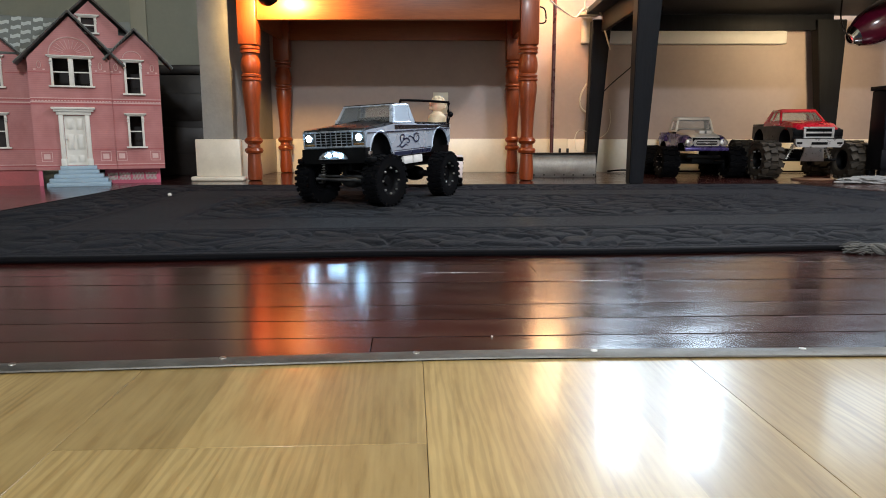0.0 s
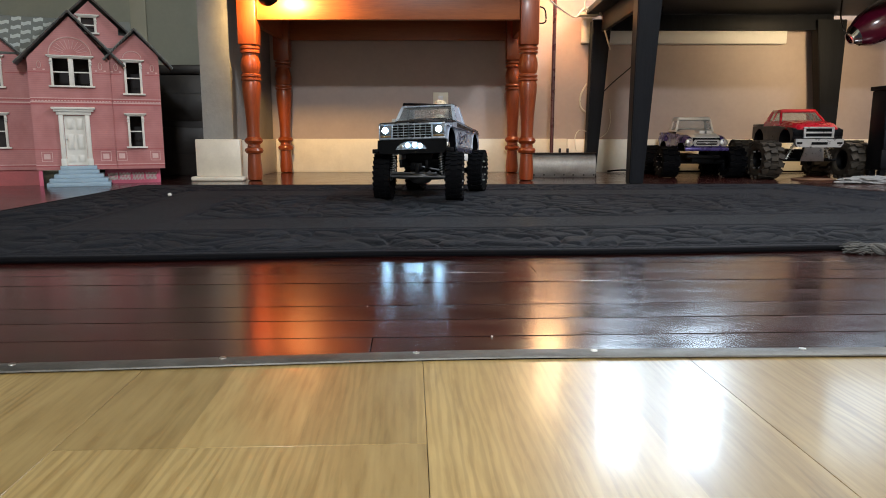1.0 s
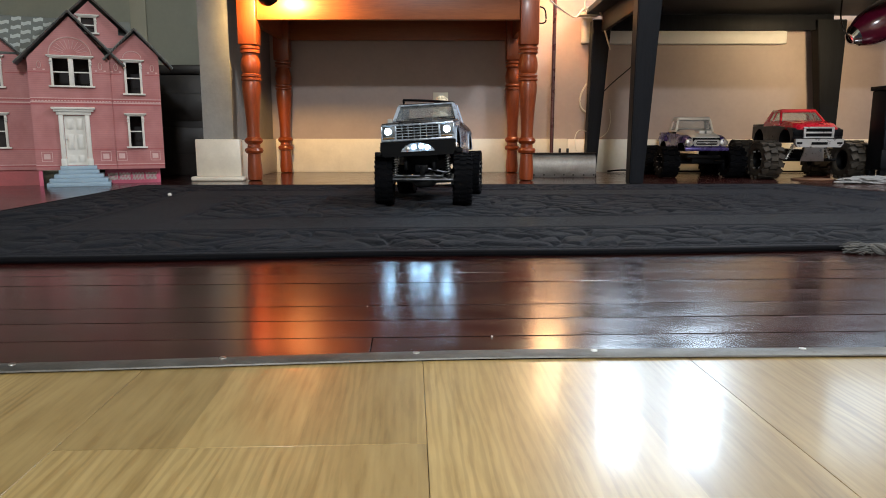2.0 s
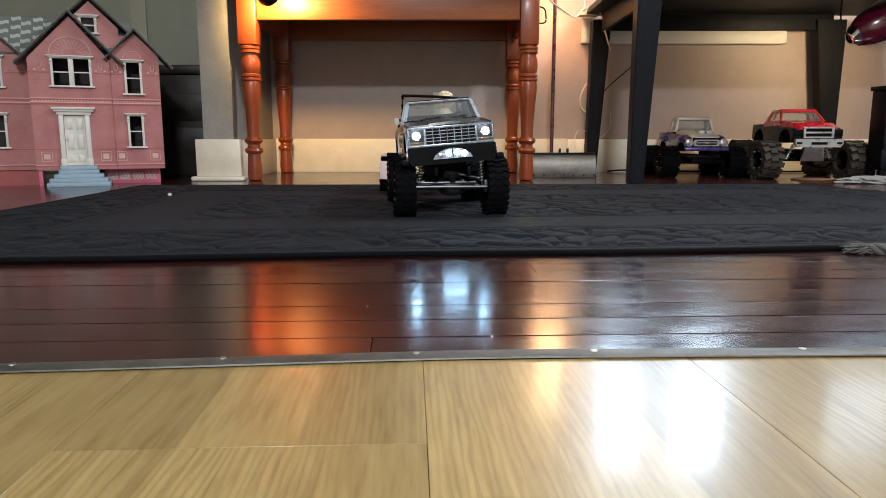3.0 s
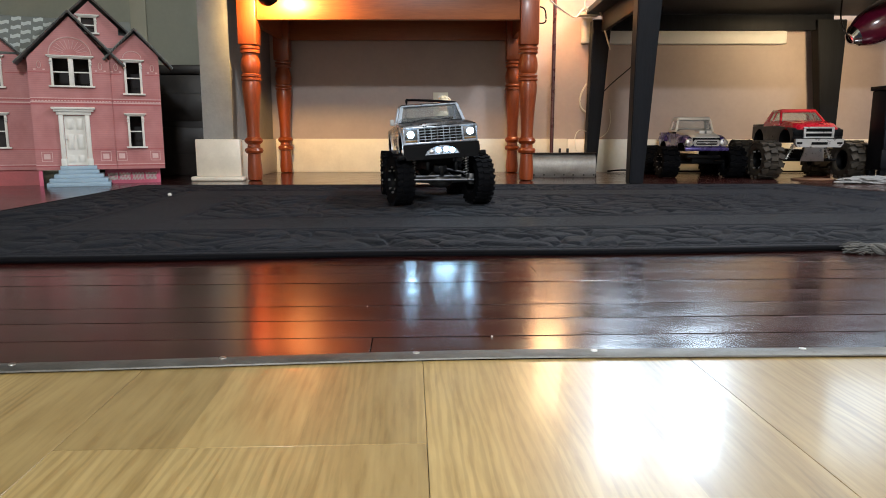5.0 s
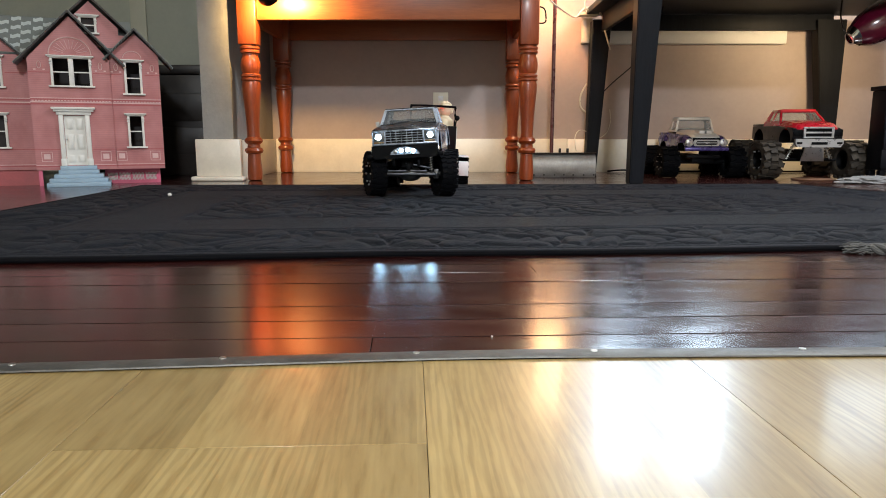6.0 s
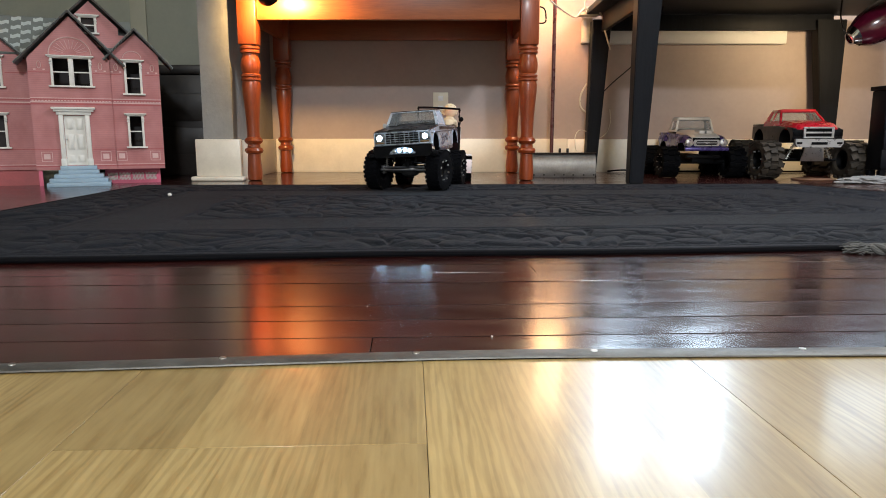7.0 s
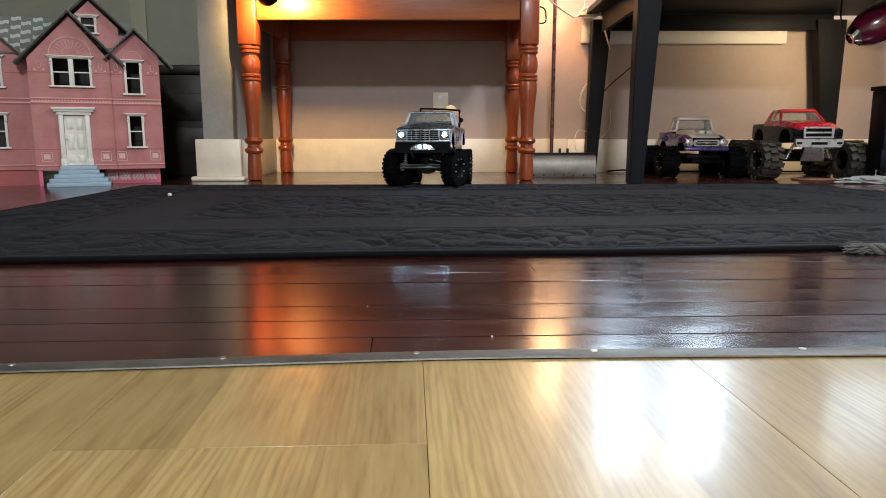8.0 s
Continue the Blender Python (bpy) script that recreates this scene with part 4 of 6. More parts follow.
def dollhouse():
    h = thing("dollhouse", pose(-1.30, 2.50, 0, 0, 0, 24), "pink Victorian dollhouse with ivory windows and blue steps on the floor", "dollhouse")
    zb = 0.056
    win_c = [(-0.056, 0.056, 0.349, 0.441)]
    door_hole = [(-0.036, 0.030, 0.072, 0.246)]
    gable_wing(h, -0.133, 0.1225, 0.0, 0.10, zb, 0.440, 0.004, 0.597, (-0.170, 0.418), (0.170, 0.418), win_c + door_hole)
    holes_r = [(0.176, 0.219, 0.327, 0.436), (0.176, 0.215, 0.137, 0.246)]
    gable_wing(h, 0.1225, 0.286, 0.010, 0.10, zb, 0.462, 0.209, 0.550, (0.105, 0.440), (0.330, 0.418), holes_r)
    holes_l = [(-0.285, -0.225, 0.137, 0.246), (-0.285, -0.225, 0.345, 0.440)]
    gable_wing(h, -0.40, -0.1335, 0.07, 0.10, zb, 0.440, -0.268, 0.560, (-0.142, 0.440), (-0.44, 0.418), holes_l)
    # closed main block behind the wings, room shade in its colour, with its dormer gable
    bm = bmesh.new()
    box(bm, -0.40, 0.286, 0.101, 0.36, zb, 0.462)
    part("main_block", bm, M_ROOMSHADE, h, "closed block coloured dark for the shade in the rooms")
    bm = bmesh.new()
    slab(bm, [(-0.42, 0.07, 0.455), (0.20, 0.07, 0.455), (0.20, 0.215, 0.600), (-0.38, 0.215, 0.600)], 0.006)
    roof = part("main_roof", bm, M_SHINGLE, h, "grey-green roof with pale scalloped shingles")
    bm = bmesh.new()
    slab(bm, [(-0.38, 0.2155, 0.600), (0.20, 0.2155, 0.600), (0.20, 0.37, 0.455), (-0.42, 0.37, 0.455)], 0.006)
    part("rear_roof", bm, M_SHINGLE, h)
    bm = bmesh.new()
    out = [(0.0, 0.0), (0.008, -0.003), (0.015, 0.001), (0.022, 0.006), (0.031, 0.003), (0.031, 0.022), (0.022, 0.025), (0.015, 0.020), (0.008, 0.016), (0.0, 0.019)]
    me_bm = bmesh.new()
    prism(me_bm, [(x, z) for x, z in out], 0.0016)
    tile = mesh_of("shingle", me_bm, M_SHINGLELIGHT)
    bm.free()
    for r in range(8):
        for c in range(11):
            if (c + r) % 2:
                u = -0.40 + c * 0.0345 + (r % 2) * 0.003
                s = r * 0.0245 + 0.006
                if u > -0.045:
                    continue
                piece("shingle", tile, roof, pose(u, 0.0668 + s * 0.7071, 0.4605 + s * 0.7071, -(90 - 45), 0, 0))
    bm = bmesh.new()
    panel_with_holes(bm, -0.05, 0.185, 0.10, 0.108, 0.462, 0.540, [])
    panel_with_holes(bm, -0.025, 0.158, 0.10, 0.108, 0.540, 0.565, [(0.038, 0.080, 0.540, 0.565)])
    prism(bm, [(-0.025, 0.565), (0.038, 0.565), (0.038, 0.600), (0.080, 0.600), (0.080, 0.565), (0.158, 0.565), (0.066, 0.655)], 0.008, Matrix.Translation((0, 0.10, 0)))
    part("dormer_wall", bm, M_PINK, h)
    for e, sgn in (((-0.075, 0.535), 1), ((0.200, 0.535), -1)):
        bm = bmesh.new()
        slab(bm, [(0.066, 0.075, 0.668), (0.066, 0.22, 0.668), (e[0], 0.22, e[1]), (e[0], 0.075, e[1])], 0.006 * sgn)
        part("dormer_roof", bm, M_ROOFEDGE, h, "dark dormer roof")
    doll_window(h, 0.038, 0.080, 0.545, 0.597, 0.10)
    # closed box behind the dormer window, its shade given by dark colour
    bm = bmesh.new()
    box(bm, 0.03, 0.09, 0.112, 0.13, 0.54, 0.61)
    part("dormer_shade_box", bm, M_ROOMSHADE, h)
    # windows
    doll_window(h, -0.056, 0.056, 0.349, 0.441, 0.0, 2)
    doll_window(h, 0.176, 0.219, 0.327, 0.436, 0.010)
    doll_window(h, 0.176, 0.215, 0.137, 0.246, 0.010)
    doll_window(h, -0.285, -0.225, 0.137, 0.246, 0.07)
    doll_window(h, -0.285, -0.225, 0.345, 0.440, 0.07)
    # door with surround
    bm = bmesh.new()
    for a, b in ((-0.052, -0.037), (0.031, 0.046)):
        box(bm, a, b, -0.010, 0.004, 0.071, 0.248, 0.0015)
        box(bm, a - 0.002, b + 0.002, -0.013, 0.004, 0.071, 0.095, 0.0015)
    box(bm, -0.058, 0.052, -0.012, 0.004, 0.248, 0.259, 0.0015)
    box(bm, -0.066, 0.060, -0.018, 0.004, 0.259, 0.267, 0.002)
    box(bm, -0.072, 0.066, -0.023, 0.004, 0.267, 0.275, 0.002)
    part("door_surround", bm, M_DOLLWHITE, h, "ivory door surround with cornice")
    bm = bmesh.new()
    box(bm, -0.036, 0.030, 0.001, 0.006, 0.072, 0.246)
    door = part("door", bm, M_DOLLWHITE, h, "ivory six-panel toy door")
    for u in (-0.0185, 0.0125):
        for z0, z1 in ((0.198, 0.236), (0.128, 0.180), (0.082, 0.108)):
            bm = bmesh.new()
            box(bm, u - 0.0115, u + 0.0115, -0.0005, 0.002, z0, z1, 0.001)
            box(bm, u - 0.008, u + 0.008, -0.0020, 0.001, z0 + 0.004, z1 - 0.004, 0.0008)
            part("door_panel", bm, M_DOLLWHITE, door)
    bm = bmesh.new()
    lathe(bm, [(0.001, 0), (0.0015, 0.004), (0.0030, 0.006), (0.0001, 0.009)], 12, Matrix.Translation((-0.030, 0.001, 0.163)) @ Matrix.Rotation(math.pi / 2, 4, "X"))
    part("door_knob", bm, M_STEEL, door, "small dark metal knob")
    # fan over the double window
    bm = bmesh.new()
    arc = [(0.0 + 0.066 * math.cos(math.pi * k / 20), -0.0015, 0.455 + 0.058 * math.sin(math.pi * k / 20)) for k in range(21)]
    tube(bm, arc, 0.0022, 6)
    part("fan_arch", bm, M_PINKLIGHT, h, "pale printed fan arch")
    bm = bmesh.new()
    for k in range(1, 12):
        a = math.pi * k / 12
        tube(bm, [(0.022 * math.cos(a), -0.0008, 0.456 + 0.018 * math.sin(a)), (0.056 * math.cos(a), -0.0008, 0.456 + 0.049 * math.sin(a))], 0.0009, 5)
    part("fan_ray", bm, M_PINKLIGHT, h)
    bm = bmesh.new()
    tube(bm, [(0.1975 + 0.030 * math.cos(math.pi * k / 14), 0.0088, 0.452 + 0.024 * math.sin(math.pi * k / 14)) for k in range(15)], 0.0016, 6)
    part("fan_arch", bm, M_PINKLIGHT, h)
    # printed bands and squares
    for u0, u1, v in ((-0.133, 0.122, 0.0), (0.1235, 0.286, 0.010), (-0.40, -0.134, 0.07)):
        for z, t, mat in ((0.292, 0.0018, M_PINKLIGHT), (0.301, 0.0025, M_PINKDARK), (0.286, 0.003, M_PINKDARK), (0.306, 0.0012, M_PINKLIGHT), (0.393, 0.0014, M_PINKDARK), (0.128, 0.0012, M_PINKDARK), (0.069, 0.002, M_PINKDARK), (0.0735, 0.001, M_PINKLIGHT)):
            cuts = [(u0, u1)]
            if v == 0.0 and z < 0.26:
                cuts = [(u0, -0.056), (0.050, u1)]
            if z == 0.393:
                cuts = {0.0: [(u0, -0.068), (0.068, u1)], 0.010: [(u0, 0.160), (0.236, u1)]}.get(v, [(u0, -0.30), (-0.21, u1)])
            for a, b in cuts:
                bm = bmesh.new()
                box(bm, a, b, v - 0.0012, v + 0.001, z - t, z + t)
                part("printed_band", bm, mat, h)
        for k in range(int((u1 - u0) / 0.010)):
            if v < 0.04:
                bm = bmesh.new()
                box(bm, u0 + 0.004 + k * 0.010, u0 + 0.010 + k * 0.010, v - 0.0018, v, 0.2955, 0.2985)
                part("dentil", bm, M_PINKLIGHT, h)
    for u, v in ((-0.097, 0.0), (0.090, 0.0), (0.142, 0.010), (0.255, 0.010)):
        bm = bmesh.new()
        for a, b, c, d in ((-0.017, 0.017, -0.017, -0.0155), (-0.017, 0.017, 0.0155, 0.017), (-0.017, -0.0155, -0.0155, 0.0155), (0.0155, 0.017, -0.0155, 0.0155)):
            box(bm, u + a, u + b, v - 0.0014, v + 0.001, 0.103 + c, 0.103 + d)
        prism(bm, [(u - 0.010, 0.094), (u + 0.010, 0.094), (u + 0.010, 0.112), (u - 0.010, 0.112)], 0.002, Matrix.Translation((0, v - 0.0012, 0)))
        part("printed_square", bm, M_PINKLIGHT, h)
    for u, v in ((-0.098, 0.0), (0.092, 0.0), (0.262, 0.010), (0.142, 0.010)):
        bm = bmesh.new()
        tube(bm, [(u + 0.006 * math.cos(2 * math.pi * k / 14), v - 0.0006, 0.418 + 0.012 * math.sin(2 * math.pi * k / 14)) for k in range(15)], 0.0012, 5)
        for s in (-1, 1):
            box(bm, u + s * 0.014 - 0.0035, u + s * 0.014 + 0.0035, v - 0.0012, v + 0.001, 0.400, 0.404)
        part("printed_medallion", bm, M_PINKLIGHT, h)
    # plinth with lattice, corner posts
    bm = bmesh.new()
    box(bm, 0.08, 0.270, 0.070, 0.078, 0.0, zb)
    box(bm, 0.262, 0.270, 0.079, 0.34, 0.0, zb)
    part("plinth", bm, M_HOTPINK, h, "hot pink plinth")
    for a, b in ((0.088, 0.122), (0.127, 0.165), (0.172, 0.212), (0.218, 0.256)):
        bm = bmesh.new()
        n = 8
        for k in range(n):
            x = a + (b - a) * k / n
            tube(bm, [(x, 0.0695, 0.012), (x + (b - a) / n, 0.0695, 0.040)], 0.0009, 4)
            tube(bm, [(x + (b - a) / n, 0.0690, 0.012), (x, 0.0690, 0.040)], 0.0009, 4)
        part("lattice_panel", bm, M_DOLLWHITE, h, "pale lattice panel")
    bm = bmesh.new()
    box(bm, -0.40, -0.13, 0.080, 0.088, 0.0, zb)
    part("plinth", bm, M_PINKDARK, h)
    bm = bmesh.new()
    box(bm, -0.128, -0.116, 0.004, 0.016, 0.0, zb)
    part("corner_post", bm, M_HOTPINK, h)
    # steps
    for k, (hw, front) in enumerate(((0.098, -0.066), (0.090, -0.056), (0.076, -0.042), (0.062, -0.030), (0.056, -0.020))):
        bm = bmesh.new()
        box(bm, -hw - 0.002, hw + 0.002, front, 0.05 if k < 3 else 0.02, k * 0.0142, k * 0.0142 + 0.0138, 0.0012)
        part("step", bm, M_DOLLBLUE, h, "powder blue step")
    return h


dollhouse()


# ---- trailer with doll behind the silver truck ----
M_DOLLHAIR = surface("pale blond doll plastic", (0.78, 0.66, 0.46), 0.55, scale=60, vary=0.15, bump=0.3)


def trailer():
    t = thing("toy_trailer", pose(-0.05, 2.3, 0.0), "small black toy trailer with a roll frame and white fenders", "toy trailer")
    ty, tread = tyre_mesh(0.052, 0.036, 16, 0.004)
    wheels = [piece("wheel", ty, t, pose(sx * 0.117, 0, 0.052)) for sx in (-1, 1)]
    rim, studs = rim_mesh(0.052, 0.036)
    for w in wheels:
        piece("rim", rim, w, pose(0, 0, 0))
        tagged(piece("tread", tread, w, pose(0, 0, 0)), kind="stuff")
    bm = bmesh.new()
    box(bm, -0.085, 0.085, -0.09, 0.10, 0.085, 0.105, 0.003)
    box(bm, -0.085, 0.085, -0.09, -0.084, 0.105, 0.212, 0.002)
    box(bm, -0.085, 0.085, 0.094, 0.10, 0.105, 0.205, 0.002)
    box(bm, -0.085, -0.079, -0.084, 0.094, 0.105, 0.205, 0.002)
    box(bm, 0.079, 0.085, -0.084, 0.094, 0.105, 0.205, 0.002)
    part("tub", bm, M_BLACKPL, t, "black plastic tub")
    bm = bmesh.new()
    tube(bm, [(0, -0.09, 0.092), (0, -0.155, 0.088)], 0.005, 8)
    part("drawbar", bm, M_BLACKPL, t)
    bm = bmesh.new()
    tube(bm, smooth_line([(-0.079, 0.0, 0.205), (-0.079, 0.0, 0.273), (-0.075, 0.0, 0.280), (0.0, 0.0, 0.2815), (0.075, 0.0, 0.280), (0.079, 0.0, 0.273), (0.079, 0.0, 0.205)], 3), 0.0040, 8)
    part("roll_bar", bm, M_BLACKPL, t, "black tubular roll frame")
    for sx in (-1, 1):
        bm = bmesh.new()
        box(bm, sx * 0.115 - 0.019, sx * 0.115 + 0.019, -0.062, -0.056, 0.040, 0.092, 0.002)
        box(bm, sx * 0.115 - 0.019, sx * 0.115 + 0.019, -0.056, 0.045, 0.105, 0.110, 0.002)
        part("fender", bm, M_WHITEPL, t, "white plastic fender plate")
    bm = bmesh.new()
    tube(bm, [(0.080, 0.01, 0.205), (0.086, 0.01, 0.235)], 0.0018, 6)
    bmesh.ops.create_uvsphere(bm, u_segments=14, v_segments=10, radius=0.0095, matrix=Matrix.Translation((0.087, 0.01, 0.242)))
    part("antenna_ball", bm, M_BLACKPL, t, "round black ball on a short stalk")
    bm = bmesh.new()
    box(bm, 0.0855, 0.0875, -0.03, -0.026, 0.165, 0.210, 0.0004)
    part("marker_strip", bm, M_WHITEPL, t)
    return t, wheels


def doll():
    bm = bmesh.new()
    bmesh.ops.create_uvsphere(bm, u_segments=24, v_segments=16, radius=0.024, matrix=Matrix.Translation((0, 0, 0.152)) @ Matrix.Diagonal((1, 0.95, 1.1, 1)))
    rng = random.Random(4)
    for k in range(110):
        a, e = rng.uniform(0, 6.28), rng.uniform(-0.5, 1.5)
        p = Vector((math.cos(a) * math.cos(e), math.sin(a) * math.cos(e), math.sin(e))) * 0.024
        if p.y < -0.009 and e < 0.95:
            continue
        bmesh.ops.create_icosphere(bm, subdivisions=1, radius=rng.uniform(0.005, 0.008), matrix=Matrix.Translation(p + Vector((0, 0, 0.150))))
    lathe(bm, [(0.022, 0.0), (0.030, 0.03), (0.032, 0.09), (0.028, 0.116), (0.016, 0.126), (0.010, 0.135)], 16)
    return solid("doll", bm, M_DOLLHAIR, "pale blond plastic doll sitting in the toy trailer", "doll")


toy_trailer, trailer_wheels = trailer()
toy_doll = doll()
TRAILER_WAY = [(0.0, -0.062, 2.33), (0.3, -0.056, 2.395), (0.6, -0.056, 2.44), (1.0, -0.056, 2.44), (1.5, -0.056, 2.44), (1.7, -0.055, 2.425), (2.2, -0.047, 2.25), (2.8, -0.039, 2.065), (3.5, -0.039, 2.07), (4.0, -0.039, 2.075), (4.2, -0.039, 2.095), (4.5, -0.041, 2.185), (4.7, -0.042, 2.24),
               (5.2, -0.041, 2.375), (5.8, -0.039, 2.51), (6.2, -0.031, 2.565), (6.5, -0.025, 2.61), (6.8, -0.019, 2.675), (7.2, -0.0145, 2.785), (7.5, -0.013, 2.845), (8.0, -0.0126, 2.873)]


# ---- parked trucks under the desk ----
M_PURPLE = surface("metallic violet-blue paint", (0.050, 0.035, 0.17), 0.26, metal=0.4, scale=30, vary=0.15, bump=0.02, coat=0.5)
M_CREAMPAINT = surface("silver-champagne paint", (0.56, 0.54, 0.50), 0.34, metal=0.25, scale=8, vary=0.02, bump=0.02, coat=0.5)
M_REDPAINT = surface("glossy red paint", (0.52, 0.012, 0.028), 0.25, scale=30, vary=0.1, bump=0.02, coat=0.5)
M_SATIN = surface("satin black paint", (0.006, 0.006, 0.008), 0.35, scale=30, vary=0.15, bump=0.02, spec=0.2)
M_SILVERPL = surface("silver plastic plating", (0.40, 0.40, 0.40), 0.32, metal=0.5, scale=40, vary=0.08, bump=0)
# brown blotches imitate the warm light on the big tyres' tread
M_TANRUBBER = surface("tyre rubber with tan highlights in its colour", (0.034, 0.026, 0.018), 0.8, scale=45, vary=0.75, bump=0.5)


def shell_profile(bm, sections):
    """A rounded shell through cross sections (y, half-width, z low, z high, shoulder)."""
    rings = []
    for y, w, z0, z1, s in sections:
        pts = [(-w * 0.96, z0), (-w, z0 + (z1 - z0) * 0.35), (-w * 0.97, z1 - s), (-w * 0.80, z1 - s * 0.15), (0, z1), (w * 0.80, z1 - s * 0.15), (w * 0.97, z1 - s), (w, z0 + (z1 - z0) * 0.35), (w * 0.96, z0)]
        rings.append([bm.verts.new((x, y, z)) for x, z in pts])
    for a, b in zip(rings, rings[1:]):
        for i in range(len(a) - 1):
            bm.faces.new((a[i], a[i + 1], b[i + 1], b[i]))
        bm.faces.new((a[-1], a[0], b[0], b[-1]))
    bm.faces.new(rings[0])
    bm.faces.new(rings[-1][::-1])


def glasshouse(body, wb, wt, a0, a1, b1, b0, zlow, ztop, paint, rear_frame=True):
    """Roof, pillars and glazing of a cab."""
    bm = bmesh.new()
    box(bm, -wt - 0.001, wt + 0.001, a1 - 0.004, b1 + 0.004, ztop - 0.003, ztop + 0.012, 0.006, 3)
    part("roof", bm, paint, body)
    for sx in (-1, 1):
        bm = bmesh.new()
        tube(bm, [(sx * wb, a0, zlow), (sx * wt, a1, ztop)], 0.0050, 8)
        slab(bm, [(sx * wb, b0 - 0.030, zlow), (sx * wb, b0, zlow), (sx * wt, b1, ztop), (sx * wt, b1 - 0.026, ztop)], 0.004 * sx)
        tube(bm, [(sx * wb, a0, zlow), (sx * wb, b0, zlow)], 0.005, 8)
        tube(bm, [(sx * wt, a1, ztop), (sx * wt, b1, ztop)], 0.005, 8)
        part("cab_pillar", bm, paint, body)
        bm = bmesh.new()
        slab(bm, [(sx * wb, a0, zlow), (sx * wb, b0 - 0.022, zlow), (sx * wt, b1 - 0.014, ztop), (sx * wt, a1, ztop)], 0.0008)
        part("side_window", bm, M_WINDOW, body)
    bm = bmesh.new()
    slab(bm, [(-wb, a0, zlow), (wb, a0, zlow), (wt, a1, ztop), (-wt, a1, ztop)], 0.0008)
    part("windscreen", bm, M_WINDOW, body)


def purple_truck():
    tr = thing("toy_truck", pose(1.092, 3.105, 0, 0, 0, -2), "violet-blue toy monster truck with white roof under the desk", "toy truck", "parked toy trucks")
    add_wheels(tr, [(-0.137, -0.135, 4), (0.137, -0.135, 4), (-0.137, 0.135, 0), (0.137, 0.135, 0)], 0.066, 0.070, 16, 0.006, M_CHROME)
    bm = bmesh.new()
    box(bm, -0.045, 0.045, -0.17, 0.17, 0.06, 0.095, 0.006)
    for y in (-0.135, 0.135):
        tube(bm, [(-0.1, y, 0.066), (0.1, y, 0.066)], 0.008, 8)
    box(bm, -0.07, 0.07, -0.185, -0.165, 0.082, 0.095, 0.003)
    part("chassis", bm, M_BLACKPL, tr)
    bm = bmesh.new()
    low = [(-0.203, 0.118), (-0.206, 0.150), (-0.19, 0.163), (-0.05, 0.184), (0.062, 0.186), (0.066, 0.180), (0.20, 0.178), (0.205, 0.122)] + arch(0.135, 0.05, 0.114)[::-1] + [(0.06, 0.110), (-0.07, 0.110)] + arch(-0.135, 0.05, 0.114)[::-1]
    side_prism(bm, low, 0.082)
    bmesh.ops.bevel(bm, geom=[e for e in bm.edges if all(v.co.z > 0.14 for v in e.verts) and e.verts[0].co.x * e.verts[1].co.x > 0], offset=0.006, segments=3, affect="EDGES")
    body = part("body", bm, M_PURPLE, tr, "violet-blue painted shell")
    dark_wells(body, 0.166, 0.19)
    bm = bmesh.new()
    shell_profile(bm, [(-0.210, 0.046, 0.156, 0.170, 0.006), (-0.196, 0.058, 0.156, 0.182, 0.010), (-0.12, 0.066, 0.16, 0.194, 0.010), (-0.038, 0.077, 0.165, 0.202, 0.009)])
    part("hood", bm, M_CREAMPAINT, body, "silver-white rounded hood")
    for sx in (-1, 1):
        bm = bmesh.new()
        bmesh.ops.create_uvsphere(bm, u_segments=24, v_segments=14, radius=1.0, matrix=Matrix.Translation((sx * 0.068, -0.132, 0.154)) @ Matrix.Diagonal((0.027, 0.080, 0.026, 1)))
        bmesh.ops.bisect_plane(bm, geom=list(bm.verts) + list(bm.edges) + list(bm.faces), plane_co=(0, 0, 0.146), plane_no=(0, 0, -1), clear_outer=True)
        part("fender", bm, M_PURPLE, body, "violet-blue rounded fender")
        bm = bmesh.new()
        bmesh.ops.create_uvsphere(bm, u_segments=20, v_segments=12, radius=1.0, matrix=Matrix.Translation((sx * 0.082, 0.135, 0.158)) @ Matrix.Diagonal((0.016, 0.066, 0.024, 1)))
        bmesh.ops.bisect_plane(bm, geom=list(bm.verts) + list(bm.edges) + list(bm.faces), plane_co=(0, 0, 0.150), plane_no=(0, 0, -1), clear_outer=True)
        part("rear_fender", bm, M_PURPLE, body)
    bm = bmesh.new()
    box(bm, -0.068, 0.068, -0.02, 0.050, 0.165, 0.200, 0.006)
    part("seat", bm, M_BLACKPL, body, "dark cab interior")
    bm = bmesh.new()
    box(bm, -0.026, 0.026, -0.190, -0.110, 0.182, 0.1975, 0.005, 3)
    part("hood_scoop", bm, M_CREAMPAINT, body)
    bm = bmesh.new()
    box(bm, -0.004, 0.004, -0.1925, -0.1895, 0.184, 0.1950, 0.001)
    part("hood_badge", bm, M_DARKSTEEL, body)
    glasshouse(body, 0.078, 0.068, -0.045, -0.032, 0.050, 0.060, 0.196, 0.243, M_CREAMPAINT)
    bm = bmesh.new()
    slab(bm, [(-0.078, 0.061, 0.186), (0.078, 0.061, 0.186), (0.076, 0.058, 0.208), (-0.076, 0.058, 0.208)], 0.004)
    part("cab_back", bm, M_CREAMPAINT, body)
    for sx in (-1, 1):
        bm = bmesh.new()
        lathe(bm, [(0.0165, 0), (0.0165, 0.006), (0.0135, 0.0075), (0.012, 0.004), (0.008, 0.0048), (0.0001, 0.0060)], 24, Matrix.Translation((sx * 0.070, -0.206, 0.147)) @ Matrix.Rotation(math.pi / 2, 4, "X"))
        part("headlight", bm, M_STEEL, body, "round chrome headlight")
        bm = bmesh.new()
